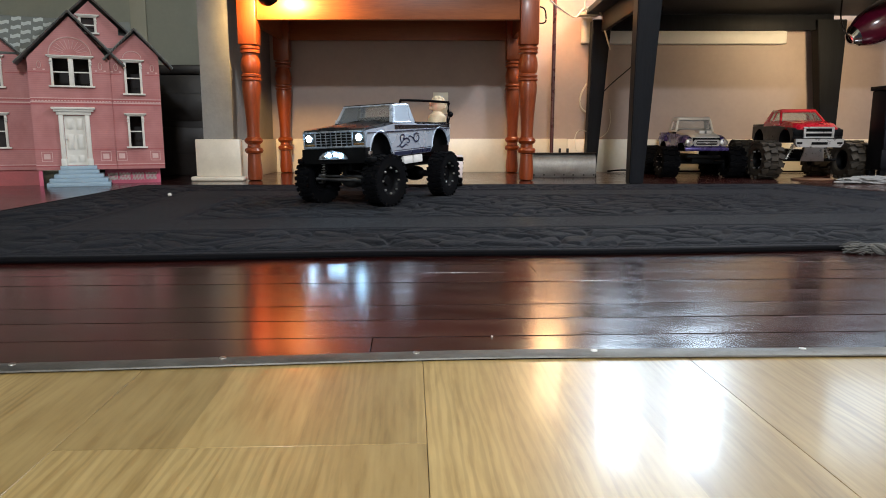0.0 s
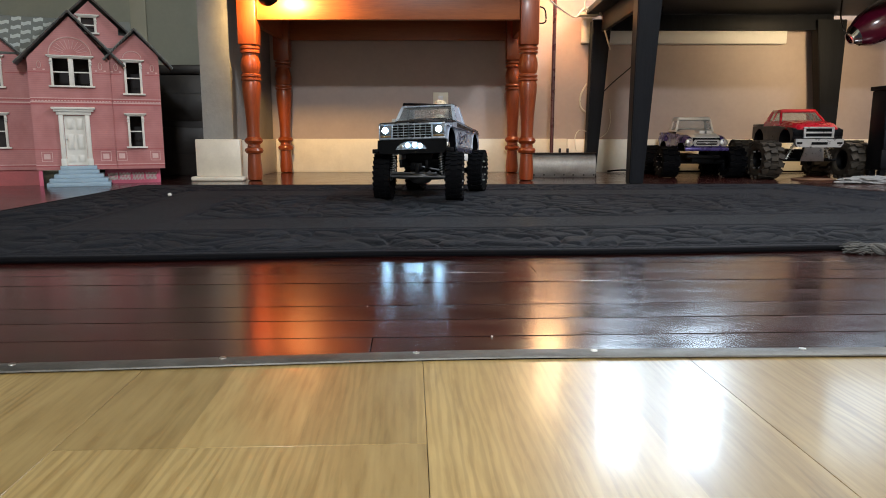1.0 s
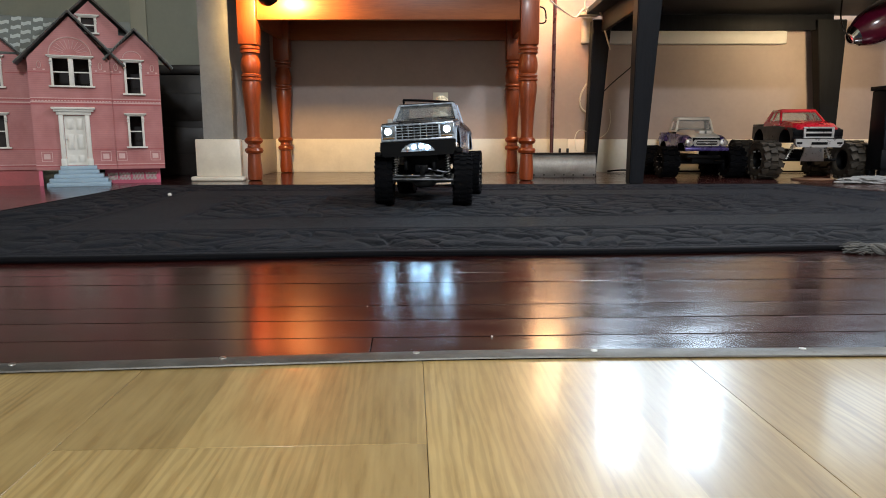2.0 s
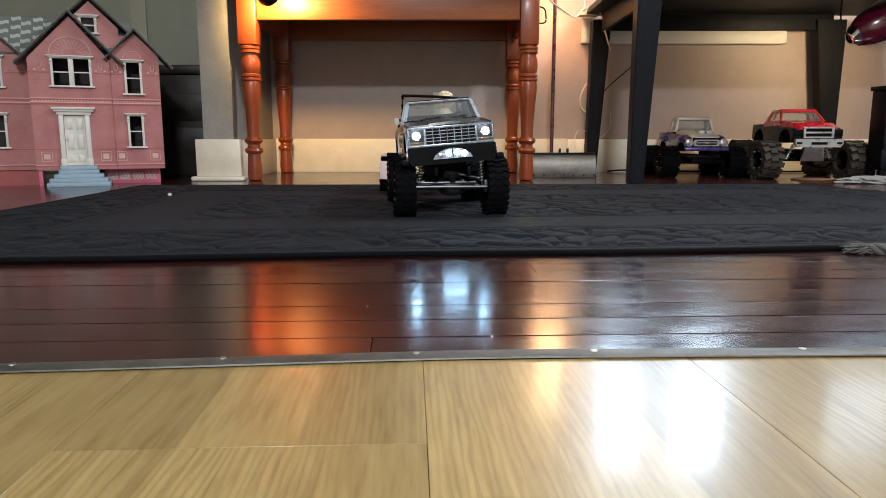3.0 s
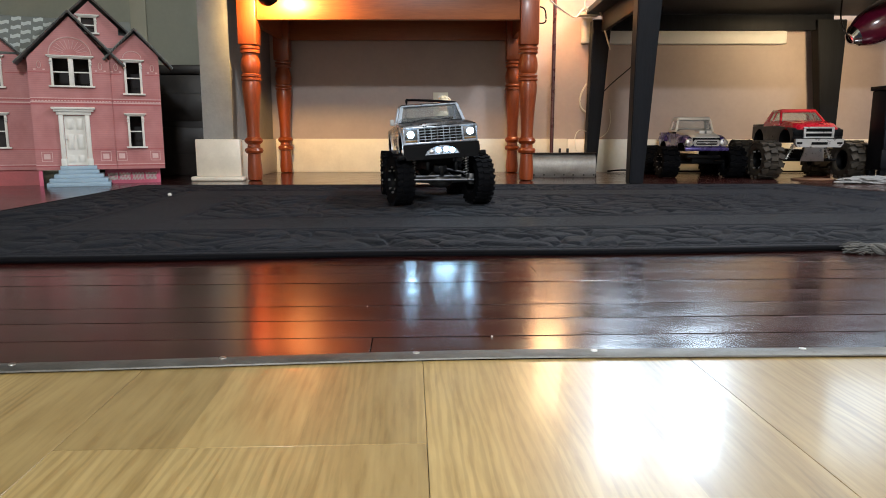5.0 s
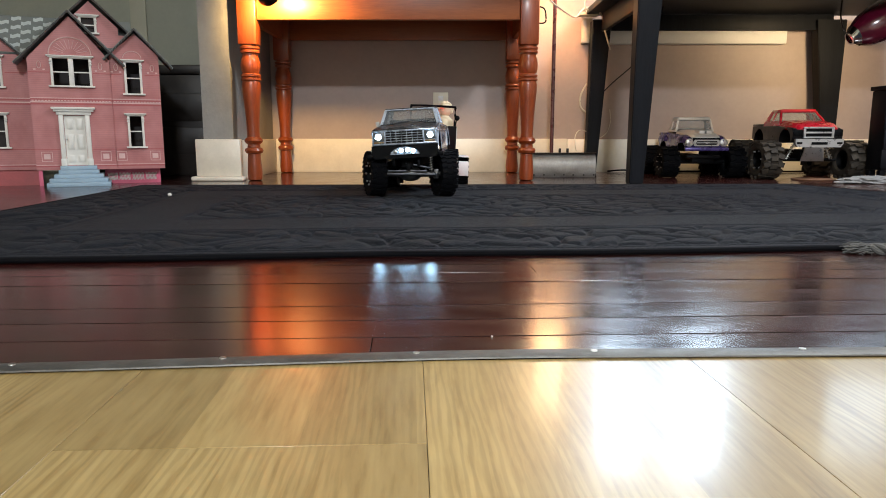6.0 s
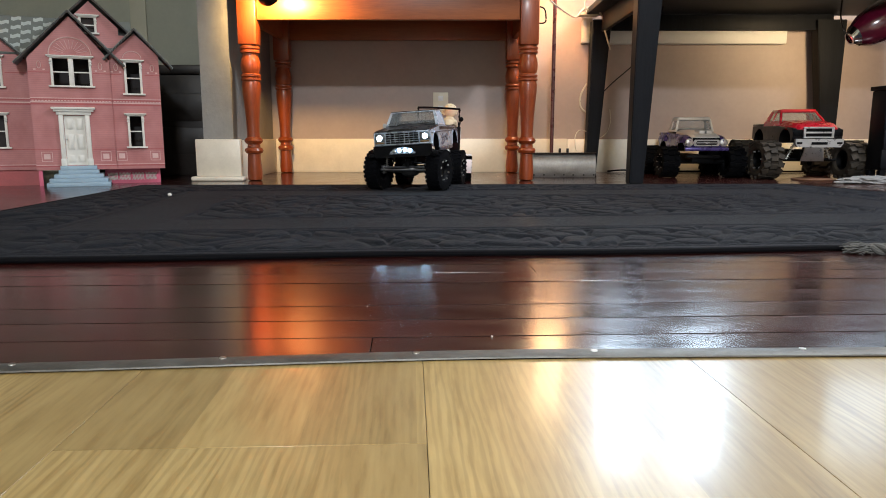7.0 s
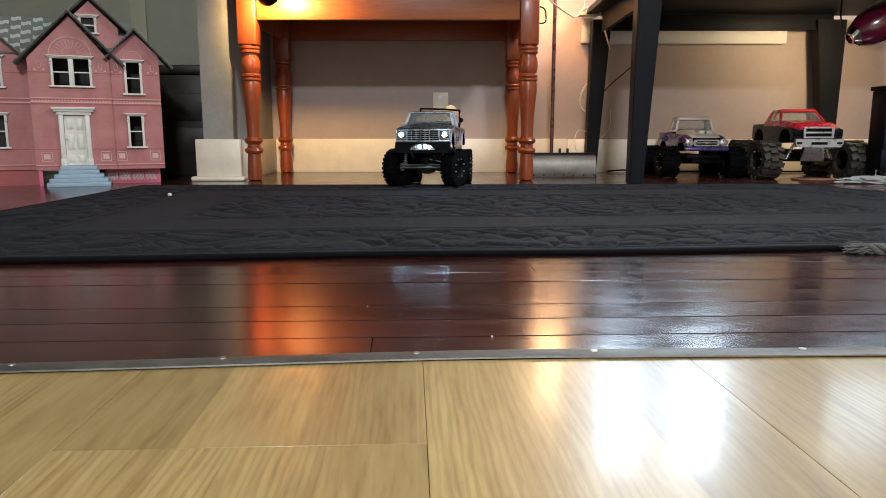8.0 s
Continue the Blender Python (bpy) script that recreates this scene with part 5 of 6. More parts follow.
        box(bm, sx * 0.079 - 0.004, sx * 0.079 + 0.004, 0.068, 0.203, 0.176, 0.190, 0.003)
        part("bed_rail", bm, M_PURPLE, body)
    bm = bmesh.new()
    box(bm, -0.079, 0.079, 0.196, 0.203, 0.150, 0.190, 0.003)
    part("tailgate", bm, M_PURPLE, body)
    bm = bmesh.new()
    box(bm, -0.056, 0.056, -0.2115, -0.2065, 0.136, 0.167, 0.003)
    part("grille_opening", bm, M_BLACKPL, body)
    bm = bmesh.new()
    oval = lambda w, z0, z1: [(-w, (z0 + z1) / 2), (-w * 0.95, z1 - 0.003), (-w * 0.86, z1), (w * 0.86, z1), (w * 0.95, z1 - 0.003), (w, (z0 + z1) / 2), (w * 0.95, z0 + 0.003), (w * 0.86, z0), (-w * 0.86, z0), (-w * 0.95, z0 + 0.003)]
    prism(bm, oval(0.054, 0.133, 0.159), 0.003, Matrix.Translation((0, -0.2140, 0)))
    part("grille_ring", bm, M_SILVERPL, body, "silver oval grille surround")
    bm = bmesh.new()
    prism(bm, oval(0.045, 0.1385, 0.1535), 0.0012, Matrix.Translation((0, -0.2153, 0)))
    part("grille_opening", bm, M_BLACKPL, body)
    bm = bmesh.new()
    box(bm, -0.044, 0.044, -0.2180, -0.2153, 0.1440, 0.1482, 0.0012)
    prism(bm, [(-0.012, 0.150), (0.012, 0.150), (0.0, 0.141)], 0.003, Matrix.Translation((0, -0.2195, 0)))
    part("grille_bar", bm, M_SILVERPL, body, "chrome grille bar")
    bm = bmesh.new()
    box(bm, -0.089, 0.089, -0.222, -0.206, 0.113, 0.128, 0.004)
    part("bumper", bm, M_PURPLE, body)
    return tr


def red_truck():
    tr = thing("toy_truck", pose(1.497, 3.005, 0, 0, 0, -5.5), "red and black toy monster truck on huge tyres with tan highlights coloured in", "toy truck", "parked toy trucks")
    r = 0.079
    ty, tread = tyre_mesh(r, 0.083, 15, 0.010)
    ty.materials[0] = tread.materials[0] = M_TANRUBBER
    rim, studs = rim_mesh(r, 0.083, 6, M_STEEL)
    for x, y, st in ((-0.165, -0.15, 10), (0.165, -0.15, 10), (-0.165, 0.15, 0), (0.165, 0.15, 0)):
        w = piece("wheel", ty, tr, pose(x, y, r, 25, 0, st))
        piece("rim", rim, w, pose(0, 0, 0))
        tagged(piece("studs", studs, w, pose(0, 0, 0, 0, 0, 180 if x < 0 else 0)), kind="stuff")
        tagged(piece("tread", tread, w, pose(0, 0, 0)), kind="stuff")
    bm = bmesh.new()
    box(bm, -0.045, 0.045, -0.19, 0.19, 0.082, 0.118, 0.006)
    for y in (-0.15, 0.15):
        tube(bm, [(-0.11, y, 0.079), (0.11, y, 0.079)], 0.007, 8)
    part("chassis", bm, M_BLACKPL, tr)
    bm = bmesh.new()
    slab(bm, [(-0.035, -0.215, 0.130), (0.035, -0.215, 0.130), (0.045, -0.20, 0.075), (-0.045, -0.20, 0.075)], 0.005)
    part("skid_plate", bm, M_STEEL, tr, "dull metal skid plate")
    for sx in (-1, 1):
        bm = bmesh.new()
        coil(bm, (sx * 0.085, -0.16, 0.085), (sx * 0.055, -0.16, 0.145), 0.009, 6, 0.0015)
        tube(bm, [(sx * 0.085, -0.16, 0.082), (sx * 0.055, -0.16, 0.150)], 0.004, 8)
        part("shock_absorber", bm, M_SPRING, tr)
    bm = bmesh.new()
    low = [(-0.230, 0.162), (-0.234, 0.196), (-0.22, 0.206), (-0.07, 0.216), (0.10, 0.218), (0.235, 0.220), (0.238, 0.165)] + arch(0.15, 0.060, 0.150, 13)[::-1] + [(0.07, 0.146), (-0.07, 0.146)] + arch(-0.15, 0.060, 0.150, 13)[::-1]
    side_prism(bm, low, 0.094)
    bmesh.ops.bevel(bm, geom=[e for e in bm.edges if all(v.co.z > 0.190 for v in e.verts)], offset=0.005, segments=2, affect="EDGES")
    body = part("body", bm, M_SATIN, tr, "black lower shell with a wide front arch")
    bm = bmesh.new()
    shell_profile(bm, [(-0.236, 0.072, 0.192, 0.212, 0.008), (-0.205, 0.086, 0.194, 0.225, 0.016), (-0.14, 0.091, 0.20, 0.234, 0.018), (-0.07, 0.0915, 0.20, 0.240, 0.016)])
    part("hood", bm, M_REDPAINT, body, "glossy red hood")
    glasshouse(body, 0.086, 0.070, -0.075, -0.028, 0.075, 0.095, 0.233, 0.273, M_REDPAINT)
    bm = bmesh.new()
    for sx in (-1, 1):
        slab(bm, [(sx * 0.0915, -0.075, 0.214), (sx * 0.0915, 0.098, 0.214), (sx * 0.087, 0.096, 0.235), (sx * 0.087, -0.075, 0.235)], 0.004 * sx)
    slab(bm, [(-0.090, 0.097, 0.214), (0.090, 0.097, 0.214), (0.086, 0.095, 0.240), (-0.086, 0.095, 0.240)], 0.004)
    part("door_top", bm, M_REDPAINT, body, "glossy red upper doors")
    bm = bmesh.new()
    box(bm, -0.078, 0.078, -0.05, 0.085, 0.214, 0.238, 0.006)
    part("seat", bm, M_BLACKPL, body, "dark cab interior")
    bm = bmesh.new()
    for sx in (-1, 1):
        slab(bm, [(sx * 0.086, 0.005, 0.234), (sx * 0.086, 0.020, 0.234), (sx * 0.071, 0.018, 0.274), (sx * 0.071, 0.006, 0.274)], 0.003 * sx)
    part("door_pillar", bm, M_REDPAINT, body)
    bm = bmesh.new()
    for a, b, c, d in ((-0.057, 0.057, 0.203, 0.210), (-0.057, 0.057, 0.166, 0.172), (-0.057, -0.049, 0.172, 0.203), (0.049, 0.057, 0.172, 0.203), (-0.049, 0.049, 0.184, 0.191)):
        box(bm, a, b, -0.245, -0.236, c, d, 0.001)
    part("grille", bm, M_SILVERPL, body, "large chrome grille")
    bm = bmesh.new()
    box(bm, -0.049, 0.049, -0.2405, -0.2362, 0.172, 0.203)
    part("grille_opening", bm, M_BLACKPL, body)
    for sx in (-1, 1):
        bm = bmesh.new()
        box(bm, sx * 0.075 - 0.017, sx * 0.075 + 0.017, -0.2405, -0.2352, 0.174, 0.200, 0.002)
        part("headlight", bm, M_BLACKPL, body, "dark smoked headlight")
    bm = bmesh.new()
    prism(bm, [(-0.090, 0.163), (0.090, 0.163), (0.090, 0.146), (0.081, 0.131), (-0.081, 0.131), (-0.090, 0.146)], 0.018, Matrix.Translation((0, -0.256, 0)))
    part("bumper", bm, M_SILVERPL, body, "wide chrome bumper")
    bm = bmesh.new()
    box(bm, -0.03, 0.03, -0.2575, -0.2555, 0.141, 0.151)
    for sx in (-1, 1):
        box(bm, sx * 0.075 - 0.010, sx * 0.075 + 0.010, -0.2575, -0.2555, 0.143, 0.151)
    part("bumper_slot", bm, M_BLACKPL, body)
    bm = bmesh.new()
    box(bm, -0.094, -0.076, 0.102, 0.236, 0.216, 0.226, 0.003)
    box(bm, 0.076, 0.094, 0.102, 0.236, 0.216, 0.226, 0.003)
    part("bed_rail", bm, M_SATIN, body)
    return tr


purple_truck()
red_truck()


# ---- lamps ----
M_LAMPSHADE = glowing("lit warm lampshade", (1.0, 0.72, 0.42), 13.0)
M_POLE = surface("dark maroon lacquered pole", (0.085, 0.020, 0.022), 0.3, scale=30, vary=0.2, bump=0.03, coat=0.4)
M_MAROON = surface("glossy maroon enamel", (0.10, 0.006, 0.022), 0.2, scale=20, vary=0.15, bump=0.02, coat=0.6)
M_BRONZE = surface("dark bronze metal", (0.035, 0.028, 0.024), 0.35, metal=0.8, scale=30, vary=0.2, bump=0.03)
M_CREAMPL = surface("cream plastic", (0.72, 0.66, 0.52), 0.4, scale=30, vary=0.06, bump=0.03)
M_WHITEMETAL = surface("white painted trunking", (0.70, 0.69, 0.66), 0.45, scale=20, vary=0.05, bump=0.05)
M_CORDWHITE = surface("off-white cord", (0.62, 0.57, 0.47), 0.5, scale=60, vary=0.1, bump=0.05)
M_GALV = surface("dull galvanised sheet", (0.38, 0.37, 0.35), 0.45, metal=0.5, scale=22, vary=0.2, bump=0.15, stains=0.3)
M_GREYCLOTH = surface("grey rumpled cloth", (0.17, 0.165, 0.16), 0.9, scale=50, vary=0.3, bump=0.6)
M_ROPE = surface("grey-white cotton rope", (0.10, 0.098, 0.092), 0.9, scale=70, vary=0.35, bump=0.8)
M_CHEST = surface("dark varnished wood", (0.016, 0.012, 0.010), 0.35, scale=7, vary=0.6, bump=0.1, stains=0.3)
M_DUST = surface("dust crumb", (0.6, 0.58, 0.54), 0.9, scale=90, vary=0.2, bump=0.2)


def floor_lamp():
    f = thing("floor_lamp", pose(0.505, 3.27, 0), "maroon floor lamp with a glowing warm shade", "lamp")
    bm = bmesh.new()
    lathe(bm, [(0.0001, 0.0), (0.10, 0.0), (0.10, 0.010), (0.09, 0.016), (0.02, 0.024), (0.009, 0.03)], 32)
    part("base", bm, M_POLE, f)
    bm = bmesh.new()
    tube(bm, [(0, 0, 0.025), (0, 0, 0.98)], 0.0085, 12)
    part("pole", bm, M_POLE, f)
    bm = bmesh.new()
    lathe(bm, [(0.075, 0.86), (0.055, 1.16), (0.053, 1.16), (0.073, 0.86)], 32, cap=False)
    part("shade", bm, M_LAMPSHADE, f, "glowing warm fabric shade")
    return f


floor_lamp()


def clip_lamp():
    """The dark lamp that shines on the table's apron."""
    c = thing("clip_lamp", pose(-0.635, 2.645, 0.664), "dark bronze clip lamp shining on the table apron", "lamp")
    bm = bmesh.new()
    m = pose(0, -0.02, 0.022, 80, 0, -14)
    lathe(bm, [(0.0001, 0.045), (0.020, 0.043), (0.034, 0.030), (0.043, 0.008), (0.046, -0.012), (0.0445, -0.012), (0.041, 0.008), (0.032, 0.028), (0.0001, 0.040)], 28, m, cap=False)
    part("shade", bm, M_BRONZE, c)
    bm = bmesh.new()
    tube(bm, smooth_line([(-0.02, -0.045, 0.04), (-0.05, -0.05, 0.10), (-0.04, 0.0, 0.14), (0.0, 0.07, 0.13), (0.0, 0.09, 0.108)], 6), 0.005, 8)
    part("arm", bm, M_BRONZE, c)
    return c


clip_lamp()


def red_lamp():
    c = thing("desk_lamp", pose(1.622, 2.72, 0.594), "glossy maroon lamp with chrome collar hanging under the desk", "lamp")
    bm = bmesh.new()
    m = pose(0.02, 0, 0, 0, 62, 0)
    lathe(bm, [(0.020, -0.115), (0.040, -0.10), (0.062, -0.06), (0.074, -0.01), (0.078, 0.05), (0.076, 0.05), (0.070, -0.01), (0.058, -0.06), (0.02, -0.105)], 32, m, cap=False)
    part("shade", bm, M_MAROON, c)
    bm = bmesh.new()
    lathe(bm, [(0.019, -0.122), (0.025, -0.122), (0.027, -0.116), (0.042, -0.100), (0.038, -0.098), (0.019, -0.112)], 24, m, cap=False)
    part("collar", bm, M_CHROME, c, "chrome collar")
    bm = bmesh.new()
    tube(bm, smooth_line([(-0.075, 0, -0.05), (-0.105, 0, -0.035), (-0.115, 0.02, 0.02), (-0.10, 0.05, 0.09), (-0.09, 0.06, 0.148)], 6), 0.003, 8)
    part("arm", bm, M_BRONZE, c)
    return c


red_lamp()


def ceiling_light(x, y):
    c = thing("ceiling_light", pose(x, y, 2.4), "round white ceiling light, unseen", "lamp")
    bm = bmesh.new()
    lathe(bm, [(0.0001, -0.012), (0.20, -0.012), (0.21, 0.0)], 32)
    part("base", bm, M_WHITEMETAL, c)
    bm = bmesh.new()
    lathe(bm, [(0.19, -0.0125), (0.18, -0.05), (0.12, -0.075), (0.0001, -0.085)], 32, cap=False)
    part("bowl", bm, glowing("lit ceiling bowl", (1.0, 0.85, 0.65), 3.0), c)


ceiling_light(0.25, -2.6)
# unseen fixture added to go with the dark room's fill
ceiling_light(1.8, 1.8)


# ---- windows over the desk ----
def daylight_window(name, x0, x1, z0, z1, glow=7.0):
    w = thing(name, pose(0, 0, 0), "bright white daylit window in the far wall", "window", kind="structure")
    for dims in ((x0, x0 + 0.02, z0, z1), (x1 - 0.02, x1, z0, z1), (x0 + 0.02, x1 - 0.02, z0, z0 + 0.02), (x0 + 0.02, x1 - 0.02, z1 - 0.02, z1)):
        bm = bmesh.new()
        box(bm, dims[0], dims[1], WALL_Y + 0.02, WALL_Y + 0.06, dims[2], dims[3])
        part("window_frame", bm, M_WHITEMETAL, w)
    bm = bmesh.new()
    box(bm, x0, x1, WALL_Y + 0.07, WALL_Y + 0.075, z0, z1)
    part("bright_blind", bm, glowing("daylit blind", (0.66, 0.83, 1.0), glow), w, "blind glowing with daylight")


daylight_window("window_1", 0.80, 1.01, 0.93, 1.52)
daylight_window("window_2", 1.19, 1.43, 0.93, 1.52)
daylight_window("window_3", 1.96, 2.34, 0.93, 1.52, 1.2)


# ---- pilaster base, wall fittings ----
def pilaster_base():
    b = thing("plinth_block", pose(0, 0, 0), "cream painted block at the foot of the plastered wall end", "baseboard", kind="structure")
    bm = bmesh.new()
    box(bm, -0.967, -0.793, 2.742, 2.779, 0.019, 0.162, 0.003)
    part("block", bm, M_TRIM, b)
    bm = bmesh.new()
    box(bm, -0.985, -0.779, 2.722, 2.779, 0.0, 0.018, 0.007, 3)
    part("shoe_moulding", bm, M_TRIM, b)
    return b


pilaster_base()


def outlet(x, z, w, h, y=WALL_Y):
    o = thing("wall_outlet", pose(x, y, z), "cream wall outlet plate on the taupe wall", "outlet")
    bm = bmesh.new()
    box(bm, -w / 2, w / 2, -0.006, -0.0005, -h / 2, h / 2, 0.002)
    part("plate", bm, M_CREAMPL, o)
    for dz in (-0.22, 0.22):
        bm = bmesh.new()
        box(bm, -0.012, 0.012, -0.0075, -0.0058, h * dz - 0.011, h * dz + 0.011, 0.001)
        part("socket", bm, M_WHITEPL, o)


outlet(-0.011, 0.329, 0.072, 0.102)
outlet(0.745, 0.385, 0.024, 0.115)

bm = bmesh.new()
box(bm, 0.775, 1.61, WALL_Y - 0.05, WALL_Y - 0.001, 0.600, 0.668, 0.004)
solid("cable_trunking", bm, M_WHITEMETAL, "long white metal trunking fixed to the wall", "trunking")
bm = bmesh.new()
box(bm, 0.654, 0.700, WALL_Y - 0.03, WALL_Y - 0.001, 0.605, 0.720, 0.004)
solid("junction_box", bm, M_CREAMPL, "narrow cream plastic box on the wall", "junction box")


def power_strip():
    p = thing("power_strip", pose(0.675, 3.33, 0.712, 0, 0, 0), "cream power strip with plugs resting on the junction box", "power strip")
    bm = bmesh.new()
    box(bm, -0.045, 0.045, 0.0, 0.06, 0.009, 0.026, 0.004)
    part("shelf_block", bm, M_CREAMPL, p)
    bm = bmesh.new()
    box(bm, 0.045, 0.068, -0.02, 0.05, 0.018, 0.072, 0.005, 2)
    part("socket_block", bm, M_CREAMPL, p)
    for dx, dz in ((0.010, 0.040), (0.022, 0.052), (-0.006, 0.034)):
        bm = bmesh.new()
        box(bm, dx - 0.012, dx + 0.014, -0.015, 0.012, dz - 0.008, dz + 0.008, 0.004)
        part("plug", bm, M_WHITEPL, p)


power_strip()


def cable(pts, r, mat, label):
    bm = bmesh.new()
    tube(bm, smooth_line(pts, 8), r, 7)
    return solid("cable", bm, mat, label, "cable")


cable([(0.42, 2.98, 0.74), (0.47, 3.1, 0.735), (0.53, 3.2, 0.72), (0.60, 3.28, 0.705), (0.64, 3.30, 0.745), (0.68, 3.31, 0.755)], 0.0035, M_CORDWHITE, "off-white cord hanging from the table to the power strip")
cable([(0.70, 3.31, 0.76), (0.655, 3.29, 0.74), (0.645, 3.28, 0.78), (0.70, 3.26, 0.82)], 0.0035, M_CORDWHITE, "off-white cord looping over the power strip")
cable([(0.705, 3.30, 0.745), (0.725, 3.28, 0.70), (0.735, 3.27, 0.64), (0.762, 3.27, 0.56)], 0.0035, M_CORDWHITE, "off-white cord hanging below the power strip")
cable([(0.343, 2.90, 0.69), (0.400, 2.90, 0.68), (0.412, 2.90, 0.65), (0.405, 2.90, 0.622), (0.343, 2.90, 0.625)], 0.003, M_BLACKPL, "black cord looped at the table side")
cable([(0.685, 3.40, 0.42), (0.660, 3.40, 0.37), (0.655, 3.40, 0.33), (0.668, 3.40, 0.30), (0.69, 3.40, 0.285)], 0.004, M_CORDWHITE, "off-white cord on the wall by the desk leg")
cable([(0.735, 3.39, 0.35), (0.80, 3.37, 0.42), (0.88, 3.30, 0.50), (0.93, 3.2, 0.58), (0.94, 3.1, 0.72)], 0.0025, M_BLACKPL, "thin black cord from the outlet up to the desk")
cable([(0.80, 3.40, 0.30), (0.805, 3.40, 0.24), (0.79, 3.40, 0.19), (0.76, 3.40, 0.165)], 0.002, M_CORDWHITE, "thin pale wire on the wall")
cable([(0.70, 3.36, 0.19), (0.64, 3.3, 0.20), (0.60, 3.2, 0.17), (0.585, 3.1, 0.12), (0.58, 3.05, 0.11)], 0.002, M_CORDWHITE, "thin pale wire above the plough blade")
cable([(0.79, 3.36, 0.006), (0.85, 3.35, 0.012), (0.92, 3.36, 0.010), (1.0, 3.37, 0.006), (1.2, 3.36, 0.006), (1.5, 3.34, 0.006), (1.9, 3.36, 0.006)], 0.004, M_BLACKPL, "black cord lying along the baseboard")


def plough():
    p = thing("plough_blade", pose(0.517, 2.985, 0), "small galvanised toy plough blade with bolts standing on the floor", "toy plough")
    prof = [(0.012, 0.0), (0.004, 0.012), (0.0, 0.03), (0.0, 0.055), (0.006, 0.078), (0.016, 0.094), (0.022, 0.0985)]
    bm = bmesh.new()
    a = [bm.verts.new((-0.135, y, z)) for y, z in prof] + [bm.verts.new((-0.135, y + 0.003, z)) for y, z in reversed(prof)]
    b = [bm.verts.new((0.135, v.co.y, v.co.z)) for v in a]
    n = len(a)
    for i in range(n):
        bm.faces.new((a[i], a[(i + 1) % n], b[(i + 1) % n], b[i]))
    bm.faces.new(a[::-1])
    bm.faces.new(b)
    part("blade", bm, M_GALV, p)
    bm = bmesh.new()
    box(bm, -0.138, 0.138, 0.004, 0.028, 0.0988, 0.104, 0.001)
    part("top_lip", bm, M_BRONZE, p, "dark top lip")
    for x in (-0.128, -0.085, -0.04, 0.0, 0.04, 0.085, 0.128):
        bm = bmesh.new()
        lathe(bm, [(0.0035, 0), (0.0035, 0.002), (0.0001, 0.003)], 10, Matrix.Translation((x, 0.0035, 0.010)) @ Matrix.Rotation(math.pi / 2, 4, "X"))
        part("bolt", bm, M_BRONZE, p)
    for x in (-0.018, 0.015):
        bm = bmesh.new()
        box(bm, x - 0.005, x + 0.005, 0.010, 0.022, 0.104, 0.122, 0.002)
        part("bracket", bm, M_BRONZE, p)
    bm = bmesh.new()
    tube(bm, [(0.0, 0.03, 0.05), (0.0, 0.10, 0.012)], 0.006, 8)
    part("stay", bm, M_BRONZE, p)


plough()


# ---- dark chest, black stand, cloth, rope, crumbs ----
def chest():
    c = thing("chest", pose(-1.36, 3.30, 0), "dark varnished wooden chest behind the dollhouse", "chest")
    bm = bmesh.new()
    box(bm, -0.36, 0.355, -0.16, 0.28, 0.0, 0.44, 0.004)
    part("carcass", bm, M_CHEST, c)
    bm = bmesh.new()
    box(bm, -0.365, 0.358, -0.17, 0.285, 0.442, 0.482, 0.006)
    part("lid", bm, M_CHEST, c)
    for z in (0.15, 0.30):
        bm = bmesh.new()
        box(bm, -0.34, 0.335, -0.166, -0.161, z - 0.06, z + 0.06, 0.002)
        part("front_panel", bm, M_CHEST, c)


chest()


def black_stand():
    s = thing("stand", pose(1.776, 2.71, 0), "black wooden stand with rough edges beside the red truck", "stand")
    for x in (-0.095, 0.10):
        for y in (-0.03, 0.036):
            bm = bmesh.new()
            box(bm, x - 0.012, x + 0.012, y - 0.012, y + 0.012, 0.0, 0.045, 0.002)
            part("leg", bm, M_BLACKWOOD, s)
    bm = bmesh.new()
    box(bm, -0.11, 0.12, -0.05, 0.05, 0.045, 0.345, 0.004)
    part("body", bm, M_BLACKWOOD, s)
    for k in range(4):
        bm = bmesh.new()
        box(bm, -0.118 + 0.004 * (k % 2), 0.125, -0.058, -0.0505, 0.055 + k * 0.072, 0.122 + k * 0.072, 0.003)
        part("front_board", bm, M_BLACKWOOD, s)
    bm = bmesh.new()
    box(bm, -0.116, 0.13, -0.06, 0.056, 0.346, 0.362, 0.003)
    part("top", bm, M_BLACKWOOD, s)
    bm = bmesh.new()
    box(bm, -0.078, -0.066, -0.064, -0.0585, 0.08, 0.31, 0.002)
    part("metal_strip", bm, M_STEEL, s, "dull metal strip")


black_stand()


def lump(name, x, y, sx, sy, sz, mat, seed, label, category):
    bm = bmesh.new()
    bmesh.ops.create_icosphere(bm, subdivisions=5, radius=1.0)
    for v in bm.verts:
        n = noise.noise(v.co * 2.2 + Vector((seed, 0, 0))) * 0.35 + noise.noise(v.co * 6 + Vector((0, seed, 0))) * 0.14
        v.co = v.co * (1 + n)
        v.co = Vector((x + v.co.x * sx, y + v.co.y * sy, max(0.0, v.co.z * sz + sz * 0.35)))
    return solid(name, bm, mat, label, category)


lump("cloth", 1.60, 2.60, 0.125, 0.05, 0.020, M_GREYCLOTH, 3, "grey rumpled cloth on the floor behind the rug", "cloth")
bm = bmesh.new()
lathe(bm, [(0.0001, 0.0), (0.075, 0.0), (0.077, 0.004), (0.072, 0.007), (0.0001, 0.0075)], 32, pose(1.48, 2.80, 0.0))
